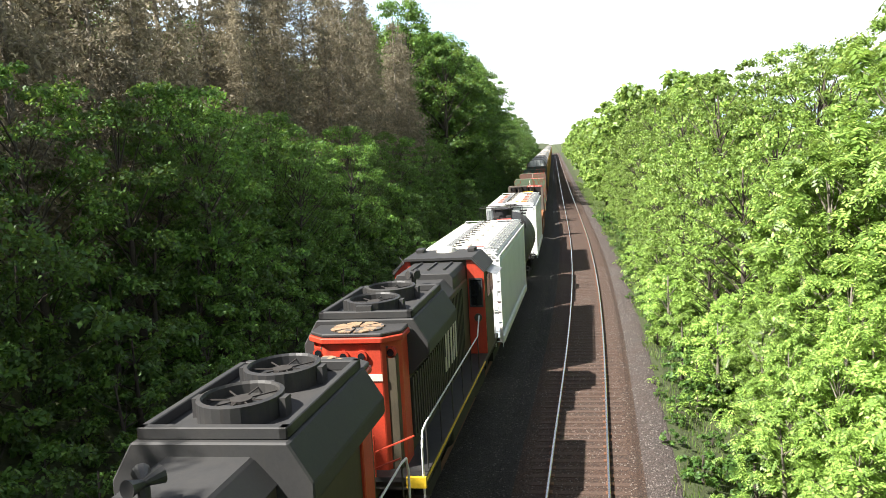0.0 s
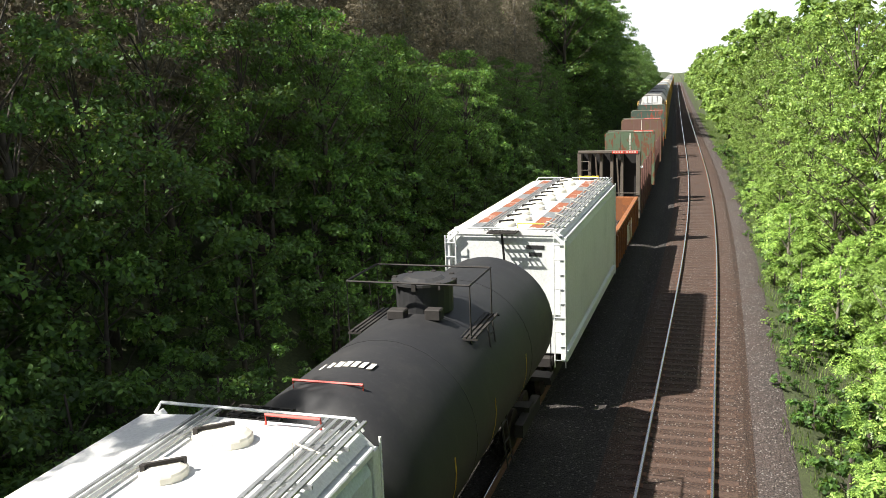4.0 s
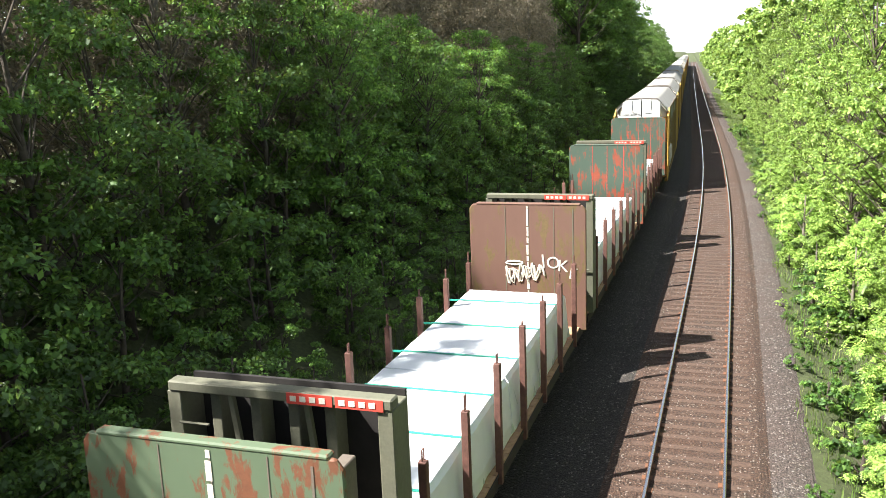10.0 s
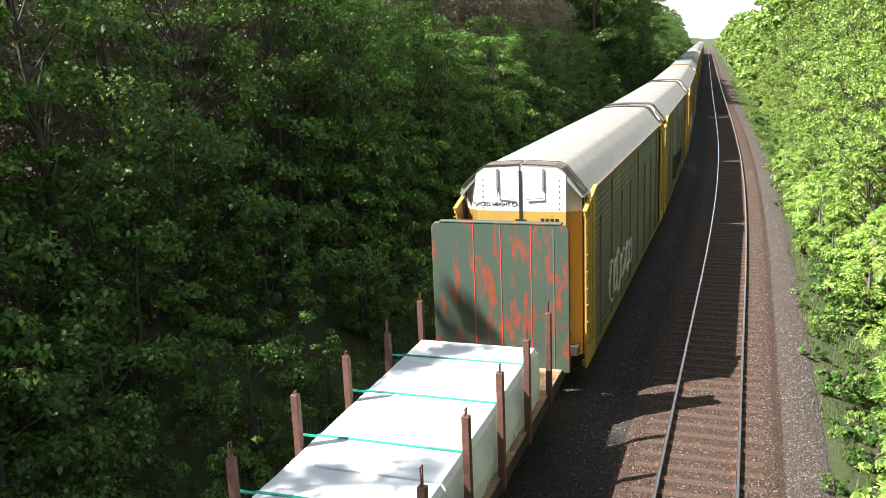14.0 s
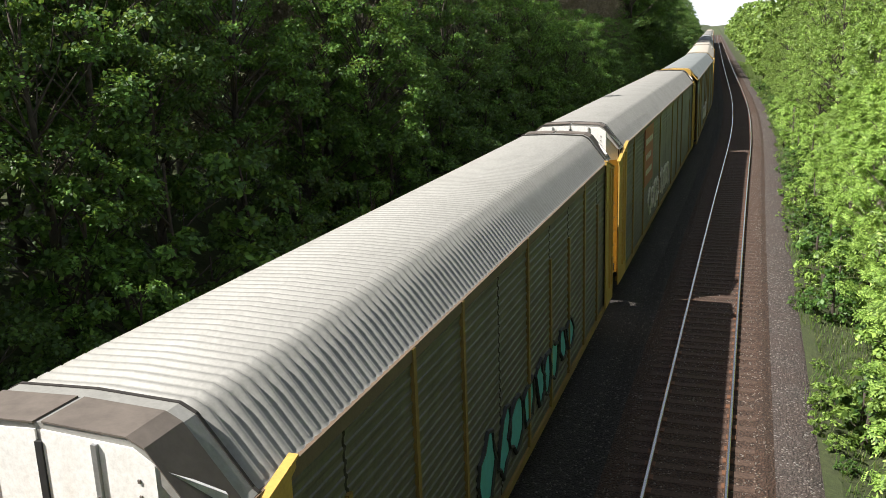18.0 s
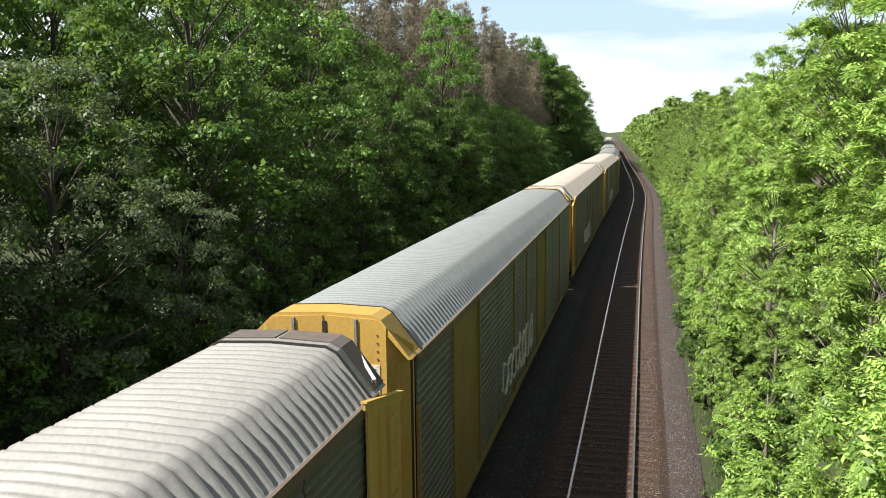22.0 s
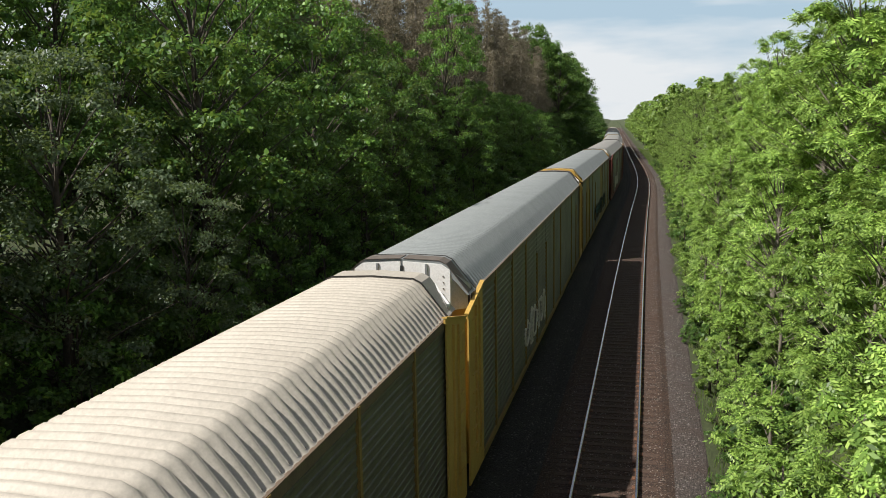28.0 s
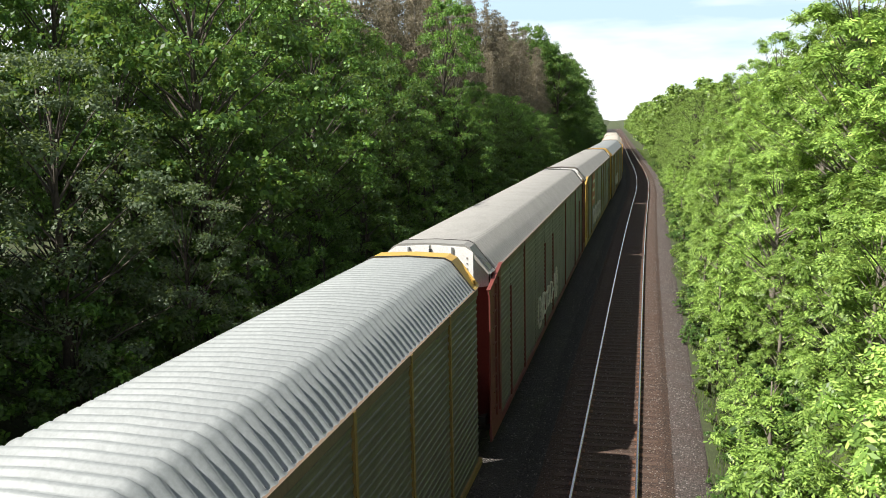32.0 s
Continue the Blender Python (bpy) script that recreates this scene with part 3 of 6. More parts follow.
def locomotive(label):
    L = thing("locomotive", label, "locomotive", "freight train")
    underframe(L, 11.4, 1.55, 2.9, False)
    for y in (-3.7, 3.7):
        truck(L, y, (-0.95, 0.0, 0.95))
    part("fuel_tank", Geo().sweep([(-1.3, 1.3), (-1.3, 0.75), (-0.9, 0.45), (0.9, 0.45), (1.3, 0.75), (1.3, 1.3)], [-1.9, 1.9]), "dark_steel", L, bevel=0.03)
    hood = [(-0.92, 1.55), (0.92, 1.55), (0.92, 3.95), (0.62, 4.28), (-0.62, 4.28), (-0.92, 3.95)]
    part("hood", Geo().sweep(hood, [-5.35, 3.25]), "loco_grime", L, "grimy black engine hood", bevel=0.02)
    part("hood_roof", Geo().sweep([(-0.66, 4.285), (0.66, 4.285), (0.60, 4.34), (-0.60, 4.34)], [-1.3, 1.1]).sweep([(0.93, 3.97), (0.945, 3.99), (0.65, 4.31), (0.635, 4.285)], [-1.3, 1.1]).sweep([(-0.93, 3.97), (-0.635, 4.285), (-0.65, 4.31), (-0.945, 3.99)], [-1.3, 1.1]), "loco_roof", L, "dusty grey hood roof")
    # flared radiator housing
    wing = [(-0.95, 3.25), (0.95, 3.25), (1.45, 3.75), (1.45, 4.0), (1.12, 4.52), (-1.12, 4.52), (-1.45, 4.0), (-1.45, 3.75)]
    part("radiator_housing", Geo().sweep(wing, [-4.55, -1.3]), "loco_roof", L, "grey flared radiator housing", bevel=0.025)
    part("radiator_rim", Geo().box(-1.08, -0.96, -4.5, -1.4, 4.52, 4.68).box(0.96, 1.08, -4.5, -1.4, 4.52, 4.68).box(-1.08, 1.08, -4.5, -4.36, 4.52, 4.68).box(-1.08, 1.08, -1.54, -1.4, 4.52, 4.68), "loco_roof", L, bevel=0.015)
    for y in (-3.75, -2.3):
        ring = [(0.62, 4.5), (0.62, 4.82), (0.56, 4.84), (0.54, 4.80), (0.54, 4.66)]
        g = Geo()
        for k in range(28):
            a = 2 * math.pi * k / 28
            g.v += [(r * math.cos(a), y + r * math.sin(a), z) for r, z in ring]
        g.f += [(5 * k + q, 5 * ((k + 1) % 28) + q, 5 * ((k + 1) % 28) + q + 1, 5 * k + q + 1) for k in range(28) for q in range(4)]
        g.f.append(tuple(5 * k + 4 for k in range(28)))
        fan = part("radiator_fan", g, "loco_black", L, "round black cooling fan")
        g = Geo().tube([(0, y, 4.67), (0, y, 4.76)], 0.16, 14)
        for k in range(8):
            a = math.pi * k / 4
            g.bar((0.10 * math.cos(a), y + 0.10 * math.sin(a), 4.74), (0.55 * math.cos(a), y + 0.55 * math.sin(a), 4.74), 0.018)
        part("grille", g, "dark_steel", fan)
        for x0, x1, y0, y1 in ((-0.72, -0.62, y - 0.1, y + 0.1), (0.62, 0.72, y - 0.1, y + 0.1), (-0.2, 0.15, y - 0.73, y - 0.6)):
            part("bracket", Geo().box(x0, x1, y0, y1, 4.52, 4.79), "loco_roof", fan)
    # fins in the flared housing's side
    louvre = Geo()
    for k in range(14):
        louvre.box(0.93, 0.99, -4.4 + 0.22 * k, -4.3 + 0.22 * k, 1.9, 3.2)
    part("louvre", louvre, "loco_black", L, "louvred side doors")
    seams = Geo()
    for k in range(16):
        seams.box(0.922, 0.945, -1.1 + 0.22 * k, -1.07 + 0.22 * k, 1.7, 3.85)
    part("door_seam", seams, "loco_black", L)
    # hood end with headlights, red
    plan = [(-0.98, -4.6), (-0.98, -5.12), (-0.62, -5.42), (0.62, -5.42), (0.98, -5.12), (0.98, -4.6)]
    part("end_plate", Geo().prism(plan, 1.55, 4.26), "loco_red", L, "orange-red hood end", bevel=0.02)
    part("roof_edge", Geo().prism([(x * 1.07, y - (0.07 if y < -4.7 else 0)) for x, y in plan], 4.24, 4.36), "loco_red", L, "orange-red roof edge", bevel=0.02)
    part("end_roof", Geo().prism([(x * 1.04, y - (0.03 if y < -4.7 else 0)) for x, y in plan], 4.36, 4.44), "loco_black", L, "black hood end roof", bevel=0.02)
    disc = Geo()
    for k in range(8):
        a0, a1 = math.pi * k / 4 + 0.08, math.pi * (k + 1) / 4 - 0.08
        pts = [(r * math.cos(a), -4.98 + 0.8 * r * math.sin(a)) for a, r in ((a0, 0.14), (a0, 0.56), ((a0 + a1) / 2, 0.6), (a1, 0.56), (a1, 0.14))]
        disc.add([(x, y, 4.45) for x, y in pts] + [(x, y, 4.475) for x, y in pts], [(5, 6, 7, 8, 9), (0, 1, 6, 5), (1, 2, 7, 6), (2, 3, 8, 7), (3, 4, 9, 8), (4, 0, 5, 9)])
    part("fan_grille", disc, "fan", L, "tan dynamic-brake fan grille in wedges")
    for x, y, z in ((-0.8, -5.30, 4.02), (-0.2, -5.43, 3.98), (0.2, -5.43, 3.98), (0.8, -5.30, 4.02)):
        lamp = part("headlight", Geo().tube([(x, y - 0.05, z), (x, y + 0.04, z)], 0.12, 14), "loco_red", L, "round orange-red lamp housing")
        part("lens", Geo().tube([(x, y - 0.065, z), (x, y - 0.04, z)], 0.075, 12), "glass", lamp)
    part("end_stripe", Geo().box(-0.85, -0.15, -5.435, -5.42, 3.35, 3.5).box(0.2, 0.34, -5.435, -5.42, 2.9, 3.6).box(0.34, 0.62, -5.435, -5.42, 3.46, 3.6), "lettering", L, "white bars of the emblem")
    # hood side letters, drawn as plain slanted bars
    bars = Geo()
    for k, (y, h) in enumerate(((-0.7, 1.2), (-0.35, 1.2), (0.05, 1.2), (0.4, 1.2), (0.75, 1.2))):
        bars.add([(0.95, y, 2.2), (0.95, y + 0.14, 2.2), (0.95, y + 0.26, 2.2 + h), (0.95, y + 0.12, 2.2 + h), (0.925, y, 2.2), (0.925, y + 0.14, 2.2), (0.925, y + 0.26, 2.2 + h), (0.925, y + 0.12, 2.2 + h)],
                 [(0, 1, 2, 3), (4, 7, 6, 5), (0, 4, 5, 1), (1, 5, 6, 2), (2, 6, 7, 3), (3, 7, 4, 0)])
    part("side_emblem", bars, "lettering", L, "faded white emblem bars")
    # horn and roof box
    horn = part("horn", Geo().tube([(-0.05, 0.15, 4.34), (-0.05, 0.15, 4.62)], 0.07, 8), "loco_black", L, "air horn cluster on a post")
    for dx, dy in ((-0.16, -0.2), (0.12, -0.22), (0.0, 0.22)):
        part("bell", Geo().tube([(-0.05, 0.15, 4.66), (dx, 0.15 + dy, 4.68)], [0.04, 0.11], 10), "loco_black", horn)
    part("filter_box", Geo().sweep([(-0.9, 4.0), (0.9, 4.0), (0.9, 4.36), (0.8, 4.5), (-0.8, 4.5), (-0.9, 4.36)], [1.1, 3.2]), "loco_roof", L, "grey filter hatch", bevel=0.02)
    for x in (-0.5, 0.0, 0.5):
        part("roof_rib", Geo().box(x - 0.03, x + 0.03, 1.7, 3.0, 4.5, 4.55), "loco_black", L)
    part("antenna_rail", Geo().tube([(-0.95, 1.2, 4.6), (-0.95, 2.5, 4.6), (-1.2, 2.9, 4.75)], 0.015, 5), "loco_black", L)
    # cab
    cab = part("cab", Geo().sweep([(-1.5, 1.55), (1.5, 1.55), (1.5, 4.2), (1.12, 4.56), (-1.12, 4.56), (-1.5, 4.2)], [2.62, 4.25]), "loco_grime", L, "grimy black cab", bevel=0.02)
    cab.location = (0, 0.65, 0)
    part("cab_roof", Geo().sweep([(-1.56, 4.2), (-1.5, 4.16), (-1.1, 4.57), (1.1, 4.57), (1.5, 4.16), (1.56, 4.2), (1.14, 4.64), (-1.14, 4.64)], [2.5, 4.4]), "loco_roof", cab, "dusty grey cab roof")
    for x in (-0.9, 0.9):
        part("roof_box", Geo().box(x - 0.13, x + 0.13, 3.75, 4.25, 4.64, 4.76), "loco_roof", cab, bevel=0.02)
    part("cab_light_box", Geo().tube([(0, 4.0, 4.64), (0, 4.0, 4.76)], [0.36, 0.3], 16), "hatch", cab, "cream domed roof vent")
    for sx in (-1, 1):
        prof = [(sx * 0.94, 1.6), (sx * 1.49, 1.6), (sx * 1.49, 4.15), (sx * 1.1, 4.55), (sx * 0.94, 4.55)][::sx]
        back = part("cab_back", Geo().sweep(prof, [2.56, 2.605]), "loco_red", cab, "orange-red cab back wall")
        x0, x1 = sorted((sx * 1.02, sx * 1.40))
        part("cab_window", Geo().box(x0, x1, 2.545, 2.56, 3.1, 3.95), "glass", cab, "dark glazed back window")
        part("window_frame", Geo().box(x0 - 0.03, x1 + 0.03, 2.53, 2.56, 3.93, 3.98).box(x0 - 0.03, x1 + 0.03, 2.53, 2.56, 3.07, 3.12).box(x0 - 0.03, x0 + 0.01, 2.53, 2.56, 3.1, 3.95).box(x1 - 0.01, x1 + 0.03, 2.53, 2.56, 3.1, 3.95), "loco_black", cab)
    part("side_window", Geo().box(1.49, 1.52, 2.95, 3.55, 3.3, 4.0).box(1.49, 1.52, 3.65, 4.25, 3.3, 4.0), "glass", cab, "dark side windows")
    part("sun_visor", Geo().bar((1.5, 2.9, 4.14), (1.5, 4.3, 4.14), 0.03, 0.03).add([(1.5, 2.9, 4.14), (1.5, 4.3, 4.14), (1.86, 4.3, 4.0), (1.86, 2.9, 4.0)], [(0, 1, 2, 3)]), "grating", cab, "pale metal awning over the cab window")
    part("mirror", Geo().tube([(1.24, 2.5, 2.75), (1.24, 2.53, 2.75)], 0.13, 12), "loco_grime", cab)
    part("nose", Geo().sweep([(-1.0, 1.55), (1.0, 1.55), (1.0, 2.9), (0.75, 3.1), (-0.75, 3.1), (-1.0, 2.9)], [4.9, 5.6]), "loco_red", L, "orange-red nose", bevel=0.04)
    # walkway, steps and handrails
    part("walkway", Geo().box(-1.5, 1.5, -5.75, 5.75, 1.5, 1.6), "loco_black", L)
    part("step_edge", Geo().box(1.1, 1.52, -5.8, -5.72, 1.4, 1.62).box(-1.52, -1.1, -5.8, -5.72, 1.4, 1.62).box(1.5, 1.53, -5.75, 2.5, 1.52, 1.56), "yellow", L, "yellow step edge")
    for sx in (1.46, -1.46):
        posts = [-5.3, -3.9, -2.5, -1.1, 0.3, 1.6]
        for y in posts:
            part("handrail_post", Geo().tube([(sx, y, 1.6), (sx, y, 2.55)], 0.018, 5), "loco_black", L)
        part("handrail", Geo().tube([(sx, -5.3, 2.55), (sx, 1.6, 2.55), (sx * 0.95, 2.5, 2.95)], 0.022, 6), "chain_white", L, "white-painted handrail")
        part("step_rail", Geo().tube([(sx, -5.3, 2.55), (sx, -5.62, 2.5), (sx, -5.72, 2.2), (sx, -5.72, 0.7)], 0.026, 6), "chain_white", L, "white step handrail")
        part("end_rail", Geo().tube([(sx * 0.9, -5.74, 2.45), (sx * 0.3, -5.74, 2.1)], 0.02, 5).tube([(sx * 0.3, -5.74, 2.45), (sx * 0.3, -5.74, 1.6)], 0.02, 5), "loco_red", L, "red end handrail")
        for z in (0.65, 1.05):
            part("step", Geo().box(*sorted((sx, sx * 0.75)), -5.74, -5.45, z, z + 0.05), "loco_black", L)
    return L


loco_b = locomotive("black and orange-red diesel locomotive with a dusty grey roof")
loco_a = copy_thing(loco_b, Matrix())
tagged(loco_a, "black diesel locomotive with grey flared radiators, leading a second one")
for ob, u, turn in ((loco_b, -7.6, 0), (loco_a, -22.8, 180)):
    ob.scale = (1.0, 1.21, 1.06)
    coupled(ob, u, turn)


# ---------------------------------------------------------------- covered hoppers
def hopper(length, label, roof, panel, side):
    H = thing("covered_hopper", label, "freight car", "freight train")
    h = length / 2
    underframe(H, length, 1.2, 2.4)
    body = [(-1.5, 1.25), (1.5, 1.25), (1.56, 1.6), (1.58, 4.0), (1.42, 4.34), (-1.42, 4.34), (-1.58, 4.0), (-1.56, 1.6)]
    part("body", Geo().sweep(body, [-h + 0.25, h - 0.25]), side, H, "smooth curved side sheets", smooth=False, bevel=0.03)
    roof_part = part("roof", Geo().sweep([(-1.58, 4.3), (1.52, 4.3), (1.40, 4.39), (0.75, 4.44), (-0.75, 4.44), (-1.48, 4.39)], [-h + 0.15, h - 0.15]), roof, H, "flat hopper roof", bevel=0.01)
    n = max(6, int(length / 0.95))
    if panel:
        # rusted roof sheets beside the hatches
        for sx in (-1, 1):
            for k in range(n):
                y0 = -h + 0.3 + (length - 0.6) * k / n
                part("roof_sheet", Geo().add([(sx * 0.56, y0, 4.452), (sx * 1.05, y0, 4.43), (sx * 1.05, y0 + (length - 0.6) / n - 0.05, 4.43), (sx * 0.56, y0 + (length - 0.6) / n - 0.05, 4.452)],
                                             [(0, 1, 2, 3) if sx > 0 else (3, 2, 1, 0)]), "rust_roof" if (k * 7 + (sx > 0)) % 3 else "grating", roof_part)
    for k in range(n):
        y = -h + 0.75 + (length - 1.5) * k / (n - 1)
        twin = k % 2
        cover = Geo().tube([(-0.10, y, 4.43), (-0.10, y, 4.52), (-0.10, y, 4.56)], [0.25, 0.25, 0.17], 14)
        if twin:
            cover.tube([(0.16, y - 0.05, 4.43), (0.16, y - 0.05, 4.53), (0.16, y - 0.05, 4.58)], [0.23, 0.23, 0.15], 14)
        hatch = part("hatch", cover, "hatch", H, "domed cream hatch cover", bevel=0.015)
        part("hatch_bar", Geo().bar((-0.24, y - 0.12, 4.585), (0.06, y + 0.12, 4.585), 0.04, 0.035).box(-0.27, -0.21, y - 0.16, y - 0.10, 4.44, 4.60).box(0.03, 0.08, y + 0.10, y + 0.15, 4.44, 4.60), "dark_steel", hatch, "steel latch bar")
    for x0, name in ((-0.62, "left"), (0.98, "right")):
        w = 0.07 if x0 < 0 else 0.085
        cnt = 3 if x0 < 0 else 5
        g = Geo()
        for j in range(cnt):
            g.box(x0 + j * w * 1.35, x0 + j * w * 1.35 + w * 0.55, -h + 0.1, h - 0.1, 4.50, 4.525)
        for k in range(int(length / 0.9)):
            y = -h + 0.4 + 0.9 * k
            g.box(x0 - 0.02, x0 + cnt * w * 1.35, y, y + 0.03, 4.46, 4.5)
        part("running_board", g, "grating", H, "slatted metal roof walk")
    for k in range(int(length / 1.3)):
        y = -h + 0.6 + 1.3 * k
        part("walk_bracket", Geo().tube([(1.0, y, 4.44), (1.0, y, 4.6), (1.5, y + 0.05, 4.42)], 0.015, 5), "hatch", H)
    for sx in (-1, 1):
        part("side_sill", Geo().box(*sorted((sx * 1.5, sx * 1.62)), -h + 0.1, h - 0.1, 1.12, 1.36), "white", H, "pale side sill", bevel=0.015)
        part("roof_eave", Geo().box(*sorted((sx * 1.46, sx * 1.6)), -h + 0.2, h - 0.2, 4.18, 4.27), "white", H, "pale eave strip", bevel=0.015)
    for e in (-1, 1):
        ye = e * (h - 0.22)
        part("end_sheet", Geo().box(-1.42, 1.42, min(ye, ye + e * 0.05), max(ye, ye + e * 0.05), 2.3, 4.3).add(
            [(-1.3, ye, 2.3), (1.3, ye, 2.3), (1.2, ye - e * 1.0, 1.3), (-1.2, ye - e * 1.0, 1.3)], [(0, 1, 2, 3)]), "white", H, "white end sheet with a slope below")
        for sx in (-1.52, 1.52):
            part("corner_post", Geo().box(sx - 0.06, sx + 0.06, *sorted((e * (h - 0.2), e * h)), 1.15, 4.2).bar((sx, e * (h - 0.06), 4.15), (sx * 0.82, e * (h - 0.06), 4.4), 0.09), "white", H, "white corner post", bevel=0.01)
        for sx in (-1, 1):
            part("end_ladder", ladder(Geo(), (sx * 1.30, e * (h + 0.02), 1.0), (sx * 1.30, e * (h + 0.02), 4.3), (sx * 0.28, 0, 0), 9), "white", H, "white rung ladder")
        part("roof_rail", Geo().tube([(-1.4, e * (h - 0.02), 4.36), (-1.3, e * (h - 0.02), 4.5), (1.3, e * (h - 0.02), 4.5), (1.4, e * (h - 0.02), 4.36)], 0.022, 5), "white", H)
        plat = Geo()
        for k in range(6):
            plat.bar((-0.35 + 0.14 * k, e * (h - 0.15), 4.42), (-0.35 + 0.14 * k, e * (h + 0.28), 4.42), 0.03)
        for k in range(5):
            plat.bar((-0.38, e * (h - 0.12 + 0.1 * k), 4.42), (0.38, e * (h - 0.12 + 0.1 * k), 4.42), 0.03)
        part("end_platform", plat.bar((0, e * (h + 0.2), 4.4), (0, e * (h - 0.16), 3.2), 0.05), "dark_steel", H, "grated end platform")
        part("mark_bar", Geo().box(0.55, 1.02, min(ye + e * 0.052, ye + e * 0.062), max(ye + e * 0.052, ye + e * 0.062), 3.96, 4.06).box(0.62, 0.95, min(ye + e * 0.052, ye + e * 0.062), max(ye + e * 0.052, ye + e * 0.062), 3.78, 3.88), "black_text", H, "black reporting-mark bars")
        part("yellow_grab", Geo().tube([(0.3, e * (h - 0.3), 4.46), (0.3, e * (h - 0.3), 4.58), (1.0, e * (h - 0.3), 4.58), (1.0, e * (h - 0.3), 4.46)], 0.02, 5), "yellow" if panel else "mark_red", H)
    for k in range(3):
        y = -h + length * (k + 0.5) / 3 - 0.0
        part("hopper_bay", Geo().add([(-1.2, y - 1.2, 1.3), (1.2, y - 1.2, 1.3), (1.2, y + 1.2, 1.3), (-1.2, y + 1.2, 1.3), (-0.4, y - 0.3, 0.5), (0.4, y - 0.3, 0.5), (0.4, y + 0.3, 0.5), (-0.4, y + 0.3, 0.5)],
                                     [(4, 7, 6, 5), (0, 4, 5, 1), (1, 5, 6, 2), (2, 6, 7, 3), (3, 7, 4, 0)]), side, H)
    return H


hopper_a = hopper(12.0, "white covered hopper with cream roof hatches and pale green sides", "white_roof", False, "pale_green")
hopper_a.scale = (1.0, 1.0, 1.045)
coupled(hopper_a, 6.0)
hopper_b = hopper(11.1, "white covered hopper with rust-patched roof sheets and pale sides", "white_roof", True, "white")
hopper_b.scale = (1.0, 1.0, 1.04)
coupled(hopper_b, 30.35)


# ---------------------------------------------------------------- tank car
def tank_car():
    T = thing("tank_car", "black tank car with a railed manway platform on top", "freight car", "freight train")
    h, r, zc = 5.6, 1.58, 2.72
    underframe(T, 11.2, 1.15, 1.2)
    ys = [(-h + 0.15, 0.05), (-h + 0.2, 0.6), (-h + 0.38, 1.1), (-h + 0.65, 1.4), (-h + 0.95, r), (h - 0.95, r), (h - 0.65, 1.4), (h - 0.38, 1.1), (h - 0.2, 0.6), (h - 0.15, 0.05)]
    part("barrel", Geo().tube([(0, y, zc) for y, _ in ys], [q for _, q in ys], 40), "tank", T, "black cylindrical tank", smooth=True)
    for y in (-2.2, 2.2):
        part("seam", Geo().tube([(0, y - 0.02, zc), (0, y + 0.02, zc)], r + 0.006, 40), "tank", T)
    man = part("manway", Geo().tube([(0, 0, zc + r - 0.05), (0, 0, zc + r + 0.50)], 0.54, 24), "tank", T, "round manway with a bolted lid")
    part("lid", Geo().tube([(0, 0, zc + r + 0.50), (0, 0, zc + r + 0.55)], 0.62, 24).tube([(0, 0, zc + r + 0.55), (0, 0, zc + r + 0.60)], [0.4, 0.3], 16), "loco_black", man, "round black lid")
    for k in range(8):
        a = math.pi * k / 4
        part("bolt", Geo().box(0.59 * math.cos(a) - 0.04, 0.59 * math.cos(a) + 0.04, 0.59 * math.sin(a) - 0.04, 0.59 * math.sin(a) + 0.04, zc + r + 0.44, zc + r + 0.57), "dark_steel", man)
    zt, zb = zc + r + 0.62, zc + r - 0.55
    for y in (-0.75, 0.75):
        part("guard_rail", Geo().tube([(-1.25, y, zb), (-1.25, y, zt), (1.1, y, zt), (1.1, y, zb)], 0.022, 5), "dark_steel", T, "black tubular guard rail")
    for x in (-1.25, 1.1):
        part("guard_rail", Geo().tube([(x, -0.75, zt), (x, 0.75, zt)], 0.022, 5), "dark_steel", T, "black tubular guard rail")
    for sx in (-1, 1):
        deck = part("platform", Geo().box(*sorted((sx * 0.6, sx * 1.24)), -0.85, -0.80, zc + r - 0.36, zc + r - 0.33).box(*sorted((sx * 0.6, sx * 1.24)), 0.80, 0.85, zc + r - 0.36, zc + r - 0.33), "dark_steel", T, "slatted platform beside the manway")
        for k in range(7):
            part("slat", Geo().box(*sorted((sx * (0.62 + 0.09 * k), sx * (0.67 + 0.09 * k))), -0.85, 0.85, zc + r - 0.33, zc + r - 0.30), "dark_steel", deck)
    lad = Geo()
    ladder(lad, (1.58, -0.15, 1.2), (1.25, -0.15, 4.0), (0, 0.36, 0), 8)
    part("side_ladder", lad, "dark_steel", T)
    part("valve_box", Geo().box(0.25, 0.55, -0.80, -0.58, zc + r - 0.05, zc + r + 0.16), "dark_steel", T, bevel=0.02)
    part("valve_box", Geo().box(-0.45, -0.12, -0.86, -0.60, zc + r - 0.05, zc + r + 0.13), "dark_steel", T, bevel=0.02)
    marks = Geo()
    for k in range(7):
        x = -0.52 + 0.13 * k
        z = zc + math.sqrt(1.586 ** 2 - x * x)
        marks.add([(x, -3.6, z + 0.004), (x + 0.09, -3.6, z + 0.003), (x + 0.09, -3.35, z + 0.003), (x, -3.35, z + 0.004)], [(0, 1, 2, 3)])
    part("mark_bar", marks, "lettering", T, "white reporting-mark bars")
    part("red_rail", Geo().tube([(-0.6, -4.3, zc + r - 0.25), (-0.6, -4.3, zc + r), (0.5, -4.3, zc + r), (0.5, -4.3, zc + r - 0.25)], 0.022, 5), "mark_red", T)
